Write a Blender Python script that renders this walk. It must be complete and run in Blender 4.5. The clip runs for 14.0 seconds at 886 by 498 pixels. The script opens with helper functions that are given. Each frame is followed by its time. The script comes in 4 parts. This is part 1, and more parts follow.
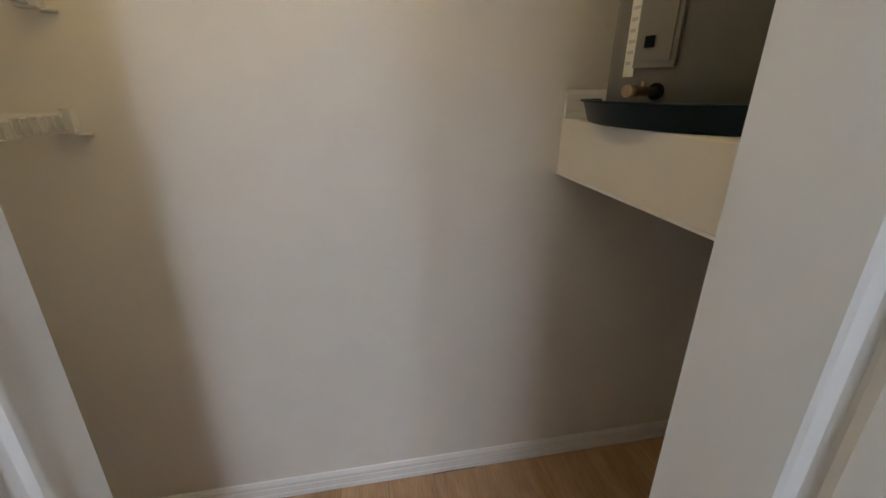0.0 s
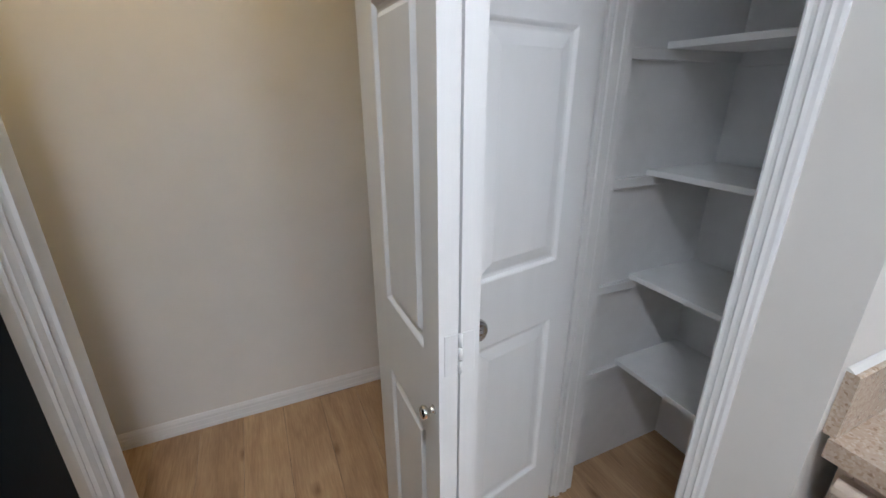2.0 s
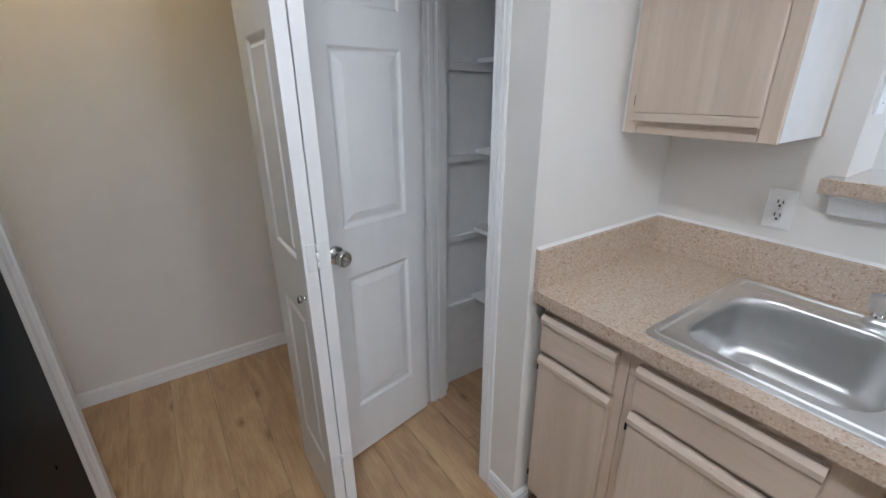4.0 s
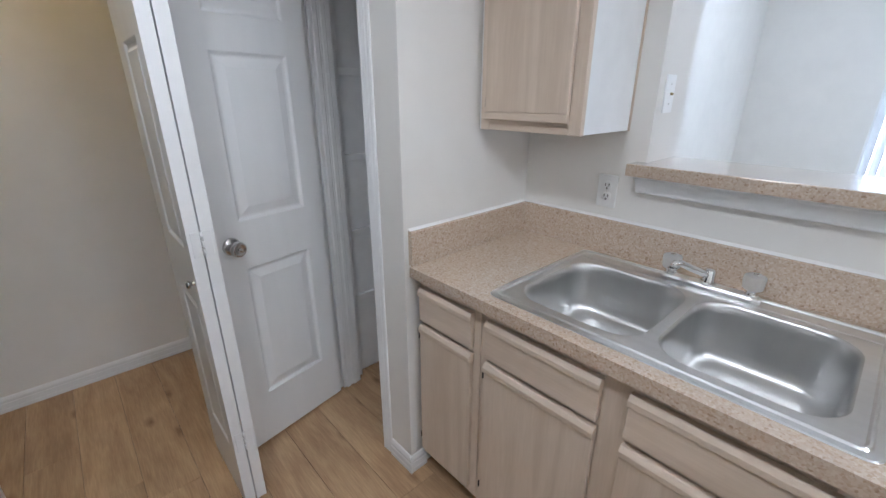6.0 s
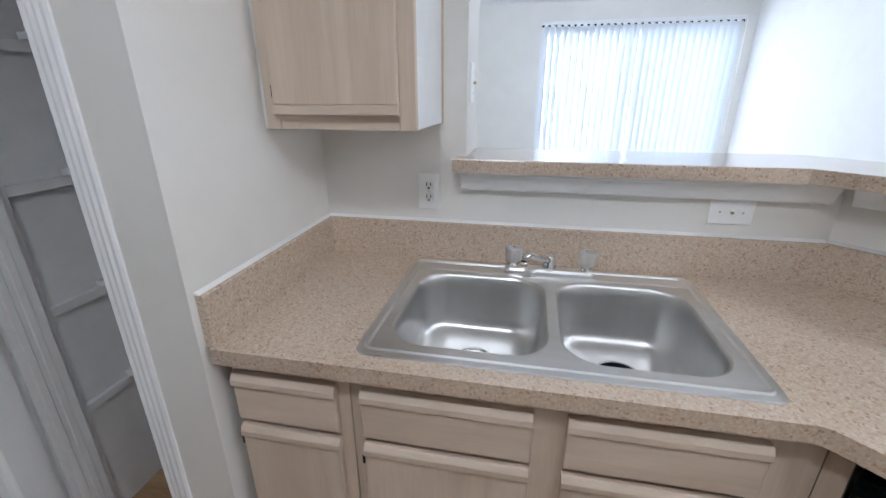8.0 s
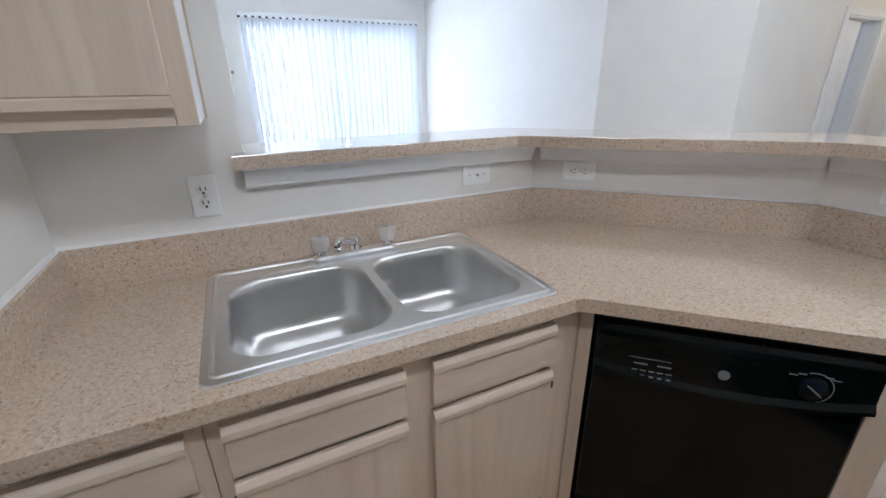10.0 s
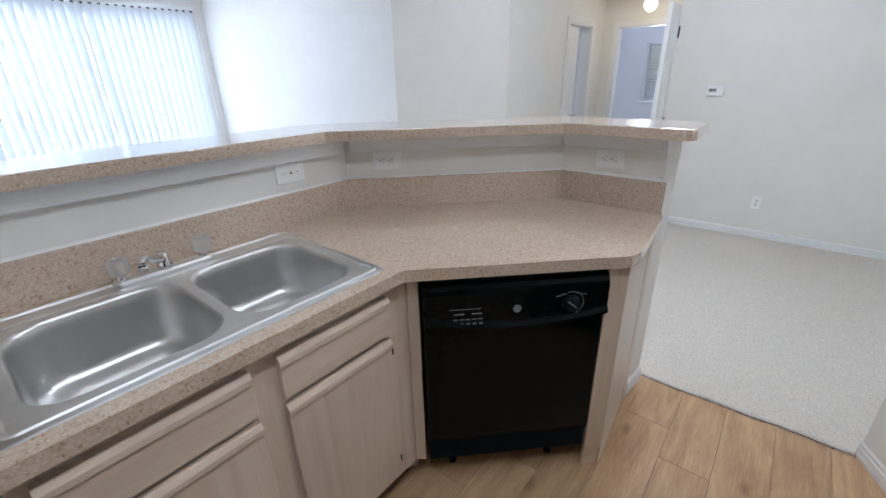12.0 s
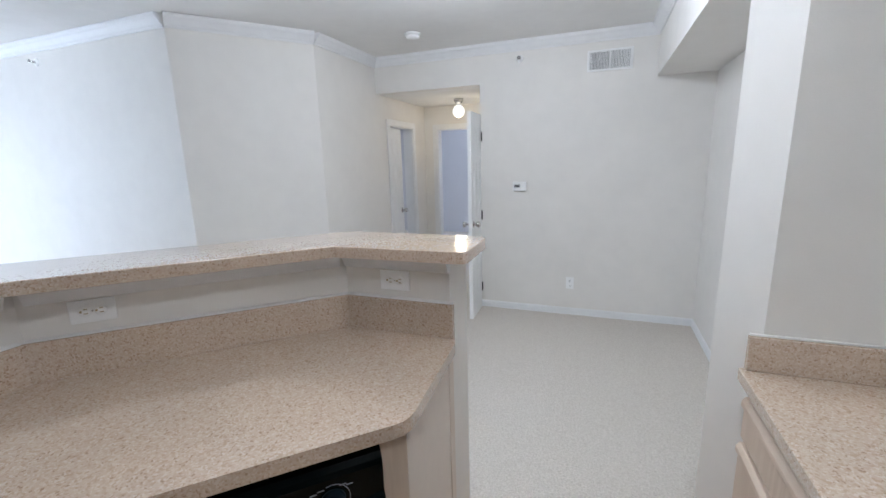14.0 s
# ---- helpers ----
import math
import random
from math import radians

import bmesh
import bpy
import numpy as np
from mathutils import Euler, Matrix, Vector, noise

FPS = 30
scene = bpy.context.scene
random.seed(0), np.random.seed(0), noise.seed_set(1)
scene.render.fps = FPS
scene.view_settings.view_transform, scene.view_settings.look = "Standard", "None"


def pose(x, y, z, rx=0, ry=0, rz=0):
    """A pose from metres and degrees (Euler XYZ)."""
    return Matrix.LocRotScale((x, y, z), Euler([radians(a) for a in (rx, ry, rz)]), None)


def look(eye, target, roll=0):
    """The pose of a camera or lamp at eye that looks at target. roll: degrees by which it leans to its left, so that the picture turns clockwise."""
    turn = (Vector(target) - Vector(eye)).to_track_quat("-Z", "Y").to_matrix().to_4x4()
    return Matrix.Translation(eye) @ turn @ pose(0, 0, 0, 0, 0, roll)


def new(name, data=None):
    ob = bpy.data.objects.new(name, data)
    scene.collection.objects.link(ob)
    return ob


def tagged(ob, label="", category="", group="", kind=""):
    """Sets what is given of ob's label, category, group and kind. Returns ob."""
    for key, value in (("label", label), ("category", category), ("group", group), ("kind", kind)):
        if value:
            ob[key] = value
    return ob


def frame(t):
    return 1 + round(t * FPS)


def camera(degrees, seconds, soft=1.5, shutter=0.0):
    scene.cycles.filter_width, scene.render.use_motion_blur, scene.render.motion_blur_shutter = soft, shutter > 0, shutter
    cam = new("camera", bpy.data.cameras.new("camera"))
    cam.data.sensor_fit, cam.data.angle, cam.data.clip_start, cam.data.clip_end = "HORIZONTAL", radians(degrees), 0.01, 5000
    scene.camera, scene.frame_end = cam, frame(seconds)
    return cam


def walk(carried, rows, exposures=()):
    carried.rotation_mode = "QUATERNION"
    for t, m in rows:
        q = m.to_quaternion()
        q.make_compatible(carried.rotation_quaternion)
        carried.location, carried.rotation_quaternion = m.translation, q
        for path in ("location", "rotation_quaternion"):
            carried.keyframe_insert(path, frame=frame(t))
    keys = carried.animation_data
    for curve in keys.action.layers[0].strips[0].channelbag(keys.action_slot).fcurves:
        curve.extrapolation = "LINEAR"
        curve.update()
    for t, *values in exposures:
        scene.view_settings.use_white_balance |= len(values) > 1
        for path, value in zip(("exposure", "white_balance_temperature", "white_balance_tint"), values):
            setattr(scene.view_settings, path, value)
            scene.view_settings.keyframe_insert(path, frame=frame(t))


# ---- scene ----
cam = camera(93.6, 14.0)
PATH = [
    (0, (0.117, 0.407, 1.416), (0.476, 2.239, 0.7), 0.4),
    (0.5, (0.109, 0.233, 1.429), (0.596, 2.042, 0.73), 0.4),
    (1, (0.12, 0.072, 1.453), (0.717, 1.847, 0.752), 0.0),
    (1.5, (0.159, -0.084, 1.456), (0.855, 1.657, 0.758), -0.2),
    (2, (0.182, -0.225, 1.453), (0.957, 1.478, 0.746), -0.2),
    (2.5, (0.163, -0.352, 1.459), (1.046, 1.299, 0.757), -0.3),
    (3, (0.128, -0.501, 1.468), (1.104, 1.097, 0.765), -0.1),
    (3.5, (0.133, -0.634, 1.47), (1.165, 0.924, 0.757), -0.2),
    (6, (0.195, -1.033, 1.459), (1.459, 0.351, 0.762), 0.0),
    (6.5, (0.233, -0.956, 1.467), (1.651, 0.274, 0.776), 0.0),
    (7, (0.241, -0.836, 1.469), (1.84, 0.15, 0.782), 0.1),
    (7.5, (0.264, -0.728, 1.437), (2.017, -0.049, 0.755), -0.0),
    (8, (0.332, -0.648, 1.427), (2.17, -0.281, 0.73), -0.1),
    (8.5, (0.348, -0.597, 1.418), (2.223, -0.564, 0.725), -0.4),
    (9, (0.33, -0.55, 1.415), (2.182, -0.847, 0.722), -0.4),
    (11.5, (0.236, -0.357, 1.41), (1.543, -1.656, 0.635), -1.3),
    (12, (0.198, -0.399, 1.433), (1.376, -1.82, 0.663), -1.3),
    (12.5, (0.164, -0.463, 1.461), (1.208, -2.001, 0.723), -1.4),
    (13, (0.133, -0.544, 1.493), (1.046, -2.205, 0.854), -1.4),
    (13.5, (0.096, -0.69, 1.529), (0.871, -2.452, 0.988), -1.0),
    (14, (0.075, -0.868, 1.52), (0.771, -2.696, 1.106), -1.6),
]
EXPOSURES = [(0, .30, 5420, 10), (1, .27, 5440, 10), (2, .21, 5480, 10), (2.5, .14, 5480, 10), (3, .09, 5480, 10), (3.5, .05, 5460, 10), (6, -.04, 5460, 10), (9, -.13, 5500, 10), (11.5, -.15, 5470, 10), (13, -.22, 5480, 10), (14, -.27, 5520, 10)]
walk(cam, [(t, look(eye, target, roll)) for t, eye, target, roll in PATH], EXPOSURES)

# ---- world, lights ----
world = bpy.data.worlds.new("daylight")
scene.world = world
world.use_nodes = True
wn = world.node_tree
sky = wn.nodes.new("ShaderNodeTexSky")
sky.sky_type, sky.sun_disc = "NISHITA", False
sky.sun_elevation, sky.sun_rotation = radians(42), radians(75)
wn.links.new(sky.outputs[0], wn.nodes["Background"].inputs[0])
wn.nodes["Background"].inputs[1].default_value = 0.12


def lamp(name, kind, energy, colour, m, **more):
    data = bpy.data.lights.new(name, kind)
    data.energy, data.color = energy, colour
    if kind == "AREA":
        data.shape = "RECTANGLE"
        data.size, data.size_y = more["size"]
    elif kind == "SUN":
        data.angle = more["angle"]
    else:
        data.shadow_soft_size = more["radius"]
    ob = new(name, data)
    ob.matrix_basis = m
    return ob


lamp("sun", "SUN", 2.5, (1, .95, .88), look((10, -6, 8), (0, 0, 0)), angle=radians(.6))
# sky light in the openings of the patio door and the bedroom window
lamp("patio_skylight", "AREA", 95, (.88, .925, 1.0), look((6.52, -1.85, 1.12), (0, -1.85, 1.12)), size=(2.15, 2.1))
lamp("bedroom_skylight", "AREA", 42, (.86, .90, 1.0), look((2.18, -9.27, 1.4), (2.6, 0, 1.4)), size=(.8, .9))
# two unseen drum lights on the kitchen ceiling, the south one added to brighten the bar; bulb of the closet, globe of
# the hall
for nm, y, w in (("kitchen_diffuser", -.50, 12.5), ("kitchen_fill_south", -1.62, 6.8)):
    lamp(nm, "AREA", w, (1.0, .965, .905), pose(.055, y, 2.495), size=(.20, .20))
lamp("closet_bulb", "POINT", 4.5, (1.0, .68, .27), pose(-.1, 1.2, 2.36), radius=.05)
lamp("hall_bulb", "POINT", 4.4, (1.0, .77, .47), pose(1.671, -5.7, 1.98), radius=.05)
# unseen fill lights, added to brighten the living and dining rooms
lamp("living_fill", "POINT", 39, (.90, .95, 1.0), pose(4.3, -1.0, 2.40), radius=.16)
lamp("dining_fill", "POINT", 49, (1.0, .98, .95), pose(.75, -3.0, 2.41), radius=.14)


# ---- mesh tools ----
def merge(dst, src):
    seen = {}
    for v in src.verts:
        seen[v] = dst.verts.new(v.co)
    for f in src.faces:
        try:
            nf = dst.faces.new([seen[v] for v in f.verts])
            nf.smooth = f.smooth
            nf.material_index = f.material_index
        except ValueError:
            pass
    src.free()
    return dst


def box(x0, y0, z0, x1, y1, z1, bev=0.0, into=None, segs=1):
    bm = bmesh.new()
    bmesh.ops.create_cube(bm, size=1)
    for v in bm.verts:
        v.co = Vector((x0 + (v.co.x + .5) * (x1 - x0), y0 + (v.co.y + .5) * (y1 - y0), z0 + (v.co.z + .5) * (z1 - z0)))
    bmesh.ops.recalc_face_normals(bm, faces=bm.faces[:])
    if bev:
        bmesh.ops.bevel(bm, geom=bm.edges[:], offset=bev, segments=segs, affect="EDGES", profile=.5)
    return merge(into, bm) if into is not None else bm


def prism(outer, z0, z1, holes=(), bev=0.0, into=None):
    from mathutils.geometry import tessellate_polygon
    bm = bmesh.new()
    loops = [outer, *holes]
    flat = [p for l in loops for p in l]
    tris = tessellate_polygon([[Vector((p[0], p[1], 0)) for p in l] for l in loops])
    lo = [bm.verts.new((p[0], p[1], z0)) for p in flat]
    hi = [bm.verts.new((p[0], p[1], z1)) for p in flat]
    if not holes:
        bm.faces.new(hi)
        bm.faces.new(lo)
    else:
        for t in tris:
            bm.faces.new([hi[i] for i in t])
            bm.faces.new([lo[i] for i in t])
    k = 0
    rim = []
    for l in loops:
        n = len(l)
        for i in range(n):
            a, b = k + i, k + (i + 1) % n
            f = bm.faces.new((lo[a], lo[b], hi[b], hi[a]))
            if l is outer:
                rim.append((hi[a], hi[b]))
        k += n
    bmesh.ops.recalc_face_normals(bm, faces=bm.faces[:])
    if bev and not holes:
        es = [bm.edges.get(e) for e in rim]
        bmesh.ops.bevel(bm, geom=[e for e in es if e], offset=bev, segments=2, affect="EDGES", profile=.5)
    return merge(into, bm) if into is not None else bm


def loft(loops, cap0=False, cap1=False, smooth=False, into=None, closed=True):
    bm = bmesh.new()
    rows = [[bm.verts.new(p) for p in l] for l in loops]
    n = len(rows[0])
    for a, b in zip(rows, rows[1:]):
        for i in range(n if closed else n - 1):
            f = bm.faces.new((a[i], a[(i + 1) % n], b[(i + 1) % n], b[i]))
            f.smooth = smooth
    if cap0:
        bm.faces.new(rows[0])
    if cap1:
        bm.faces.new(rows[-1])
    bmesh.ops.recalc_face_normals(bm, faces=bm.faces[:])
    return merge(into, bm) if into is not None else bm


def lathe(profile, m=None, segs=24, smooth=True, into=None):
    loops = [[Vector((r * math.cos(2 * math.pi * i / segs), r * math.sin(2 * math.pi * i / segs), z)) for i in range(segs)] for r, z in profile]
    bm = loft(loops, profile[0][0] > 1e-5, profile[-1][0] > 1e-5, smooth)
    if m is not None:
        bm.transform(m)
    return merge(into, bm) if into is not None else bm


def tube(points, r, segs=12, into=None, caps=True):
    pts = [Vector(p) for p in points]
    radii = r if isinstance(r, (list, tuple)) else [r] * len(pts)
    loops = []
    for i, p in enumerate(pts):
        d = (pts[min(i + 1, len(pts) - 1)] - pts[max(i - 1, 0)]).normalized()
        up = Vector((0, 0, 1)) if abs(d.z) < .95 else Vector((1, 0, 0))
        u = d.cross(up).normalized()
        w = u.cross(d)
        loops.append([p + radii[i] * (math.cos(a) * u + math.sin(a) * w) for a in (2 * math.pi * k / segs for k in range(segs))])
    return loft(loops, caps, caps, True, into)


def mould(p, q, out, profile, into=None):
    """A strip from p to q (plan points): profile rows are (outwards, z)."""
    n = Vector((out[0], out[1], 0)).normalized()
    loops = [[Vector((a[0], a[1], 0)) + n * o + Vector((0, 0, z)) for o, z in profile] for a in (p, q)]
    return loft(loops, True, True, False, into)


def rrect(x0, y0, x1, y1, r, z=None, segs=6):
    pts = []
    for cx, cy, a0 in ((x1 - r, y1 - r, 0), (x0 + r, y1 - r, 90), (x0 + r, y0 + r, 180), (x1 - r, y0 + r, 270)):
        for i in range(segs + 1):
            a = radians(a0 + 90 * i / segs)
            pts.append((cx + r * math.cos(a), cy + r * math.sin(a)) if z is None else Vector((cx + r * math.cos(a), cy + r * math.sin(a), z)))
    return pts


def mesh_of(name, bm, material):
    me = bpy.data.meshes.new(name)
    bm.to_mesh(me)
    bm.free()
    for mt in material if isinstance(material, (list, tuple)) else [material]:
        me.materials.append(mt)
    return me


def root_of(ob):
    while ob.parent:
        ob = ob.parent
    return ob


def part(name, bm, material, parent, label="", at_world=True):
    """One mesh under a thing or a part; its mesh is given in world places unless at_world is off."""
    if at_world:
        bm.transform(root_of(parent).matrix_basis.inverted())
    ob = new(name, mesh_of(name, bm, material))
    ob.parent = parent
    return tagged(ob, label)


def thing(name, m, label, category, group="", kind=""):
    ob = new(name)
    ob.empty_display_size = .05
    ob.matrix_basis = m
    return tagged(ob, label, category, group, kind)


def solid(name, bm, material, label, category="", kind="structure", group=""):
    return tagged(new(name, mesh_of(name, bm, material)), label, category or name.split("_")[0], group, kind)


# ---- materials ----
def material(name, colour, rough=.5, metal=0.0, vary=.06, grain=40.0, bump=.0, bump_scale=200.0, second=None, blot=3.0, stretch=(1, 1, 1), coat=0.0, rnd=0.0, rough_vary=.08, relief=.002):
    m = bpy.data.materials.new(name)
    m.use_nodes = True
    nt = m.node_tree
    N, L = nt.nodes, nt.links
    b = N["Principled BSDF"]
    b.inputs["Roughness"].default_value, b.inputs["Metallic"].default_value = rough, metal
    b.inputs["Coat Weight"].default_value = coat
    tc = N.new("ShaderNodeTexCoord")
    mp = N.new("ShaderNodeMapping")
    mp.inputs["Scale"].default_value = stretch
    L.new(tc.outputs["Object"], mp.inputs[0])
    n1 = N.new("ShaderNodeTexNoise")
    n1.inputs["Scale"].default_value, n1.inputs["Detail"].default_value = grain, 5
    n2 = N.new("ShaderNodeTexNoise")
    n2.inputs["Scale"].default_value, n2.inputs["Detail"].default_value = blot, 3
    L.new(mp.outputs[0], n1.inputs[0])
    L.new(tc.outputs["Object"], n2.inputs[0])
    mix = N.new("ShaderNodeMath")
    mix.operation = "ADD"
    L.new(n1.outputs[0], mix.inputs[0])
    L.new(n2.outputs[0], mix.inputs[1])
    half = N.new("ShaderNodeMath")
    half.operation = "MULTIPLY"
    half.inputs[1].default_value = .5
    L.new(mix.outputs[0], half.inputs[0])
    ramp = N.new("ShaderNodeValToRGB")
    c = Vector(colour)
    lo = Vector(second) if second else c * (1 - vary)
    hi = c if second else c * (1 + vary * .5)
    ramp.color_ramp.elements[0].position, ramp.color_ramp.elements[1].position = .35, .65
    ramp.color_ramp.elements[0].color, ramp.color_ramp.elements[1].color = (*lo, 1), (*hi, 1)
    L.new(half.outputs[0], ramp.inputs[0])
    out = ramp.outputs[0]
    if rnd:
        info = N.new("ShaderNodeObjectInfo")
        hs = N.new("ShaderNodeHueSaturation")
        mr = N.new("ShaderNodeMapRange")
        mr.inputs[3].default_value, mr.inputs[4].default_value = 1 - rnd, 1 + rnd
        L.new(info.outputs["Random"], mr.inputs[0])
        L.new(mr.outputs[0], hs.inputs["Value"])
        L.new(out, hs.inputs["Color"])
        out = hs.outputs[0]
    L.new(out, b.inputs["Base Color"])
    if rough_vary:
        rr = N.new("ShaderNodeMapRange")
        rr.inputs[3].default_value, rr.inputs[4].default_value = max(.02, rough - rough_vary), min(1, rough + rough_vary)
        L.new(n2.outputs[0], rr.inputs[0])
        L.new(rr.outputs[0], b.inputs["Roughness"])
    if bump:
        n3 = N.new("ShaderNodeTexNoise")
        n3.inputs["Scale"].default_value, n3.inputs["Detail"].default_value = bump_scale, 2
        L.new(mp.outputs[0], n3.inputs[0])
        bp = N.new("ShaderNodeBump")
        bp.inputs["Strength"].default_value, bp.inputs["Distance"].default_value = bump, relief
        L.new(n3.outputs[0], bp.inputs["Height"])
        L.new(bp.outputs[0], b.inputs["Normal"])
    return m


def wood(name, light, dark, axis, rough=.45, ring=9.0, rnd=0.0, knots=False, strength=1.0):
    """Sawn wood with grain along one axis, with cathedral figure and pores."""
    m = bpy.data.materials.new(name)
    m.use_nodes = True
    nt = m.node_tree
    N, L = nt.nodes, nt.links
    b = N["Principled BSDF"]
    tc = N.new("ShaderNodeTexCoord")
    src = tc.outputs["Object"]
    if rnd:
        info = N.new("ShaderNodeObjectInfo")
        sh = N.new("ShaderNodeVectorMath")
        sh.operation = "SCALE"
        sh.inputs[0].default_value = (7.3, 11.9, 5.1)
        L.new(info.outputs["Random"], sh.inputs["Scale"])
        ad = N.new("ShaderNodeVectorMath")
        L.new(src, ad.inputs[0])
        L.new(sh.outputs[0], ad.inputs[1])
        src = ad.outputs[0]
    s = [1.0, 1.0, 1.0]
    s[axis] = .07
    mp = N.new("ShaderNodeMapping")
    mp.inputs["Scale"].default_value = s
    L.new(src, mp.inputs[0])
    big = N.new("ShaderNodeTexNoise")
    big.inputs["Scale"].default_value, big.inputs["Detail"].default_value, big.inputs["Distortion"].default_value = ring, 2, .6
    L.new(mp.outputs[0], big.inputs[0])
    saw = N.new("ShaderNodeMath")
    saw.operation = "MULTIPLY"
    saw.inputs[1].default_value = 9
    L.new(big.outputs[0], saw.inputs[0])
    pp = N.new("ShaderNodeMath")
    pp.operation = "PINGPONG"
    pp.inputs[1].default_value = 1
    L.new(saw.outputs[0], pp.inputs[0])
    if knots:
        # one knot to about a plank, the grain flowing round it in long ovals
        mk = N.new("ShaderNodeMapping")
        mk.inputs["Scale"].default_value = (2.7, 1.25, 1.0)
        L.new(src, mk.inputs[0])
        wob = N.new("ShaderNodeTexNoise")
        wob.inputs["Scale"].default_value = 9
        L.new(mk.outputs[0], wob.inputs[0])
        mw = N.new("ShaderNodeVectorMath")
        mw.operation = "MULTIPLY_ADD"
        mw.inputs[1].default_value = (.05, .035, 0)
        L.new(wob.outputs["Color"], mw.inputs[0])
        L.new(mk.outputs[0], mw.inputs[2])
        vo = N.new("ShaderNodeTexVoronoi")
        vo.voronoi_dimensions, vo.feature = "2D", "SMOOTH_F1"
        vo.inputs["Scale"].default_value, vo.inputs["Smoothness"].default_value = 1.0, .4
        L.new(mw.outputs[0], vo.inputs[0])
        oval = N.new("ShaderNodeMath")
        oval.operation = "MULTIPLY_ADD"
        oval.inputs[1].default_value = 4.6
        L.new(vo.outputs["Distance"], oval.inputs[0])
        L.new(saw.outputs[0], oval.inputs[2])
        L.new(oval.outputs[0], pp.inputs[0])
    fine = N.new("ShaderNodeTexNoise")
    fine.inputs["Scale"].default_value, fine.inputs["Detail"].default_value = (190 if knots else 160), 4
    L.new(mp.outputs[0], fine.inputs[0])
    mid = N.new("ShaderNodeTexNoise")
    mid.inputs["Scale"].default_value, mid.inputs["Detail"].default_value = 3.2, 3
    L.new(src, mid.inputs[0])
    w1 = N.new("ShaderNodeMath")
    w1.operation = "MULTIPLY_ADD"
    w1.inputs[1].default_value = .38 * strength
    L.new(pp.outputs[0], w1.inputs[0])
    w2 = N.new("ShaderNodeMath")
    w2.operation = "MULTIPLY_ADD"
    w2.inputs[1].default_value = .62 if knots else .55
    L.new(fine.outputs[0], w2.inputs[0])
    w3 = N.new("ShaderNodeMath")
    w3.operation = "MULTIPLY"
    w3.inputs[1].default_value = .45
    L.new(mid.outputs[0], w3.inputs[0])
    L.new(w3.outputs[0], w2.inputs[2])
    L.new(w2.outputs[0], w1.inputs[2])
    ramp = N.new("ShaderNodeValToRGB")
    ramp.color_ramp.elements[0].position, ramp.color_ramp.elements[1].position = (.40, .84) if knots else (.38, .85)
    ramp.color_ramp.elements[0].color, ramp.color_ramp.elements[1].color = (*light, 1), (*dark, 1)
    L.new(w1.outputs[0], ramp.inputs[0])
    out = ramp.outputs[0]
    if knots:
        kr = N.new("ShaderNodeValToRGB")
        kr.color_ramp.elements[0].position, kr.color_ramp.elements[1].position = .008, .065
        kr.color_ramp.elements[0].color, kr.color_ramp.elements[1].color = (.55, .48, .42, 1), (1, 1, 1, 1)
        L.new(vo.outputs["Distance"], kr.inputs[0])
        mu = N.new("ShaderNodeMix")
        mu.data_type, mu.blend_type = "RGBA", "MULTIPLY"
        mu.inputs[0].default_value = 1
        L.new(out, mu.inputs[6])
        L.new(kr.outputs[0], mu.inputs[7])
        out = mu.outputs[2]
    if rnd:
        hs = N.new("ShaderNodeHueSaturation")
        mr = N.new("ShaderNodeMapRange")
        mr.inputs[3].default_value, mr.inputs[4].default_value = 1 - rnd, 1 + rnd
        L.new(info.outputs["Random"], mr.inputs[0])
        L.new(mr.outputs[0], hs.inputs["Value"])
        L.new(out, hs.inputs["Color"])
        out = hs.outputs[0]
    L.new(out, b.inputs["Base Color"])
    b.inputs["Roughness"].default_value = rough
    bp = N.new("ShaderNodeBump")
    bp.inputs["Strength"].default_value, bp.inputs["Distance"].default_value = .12, .001
    L.new(fine.outputs[0], bp.inputs["Height"])
    L.new(bp.outputs[0], b.inputs["Normal"])
    return m


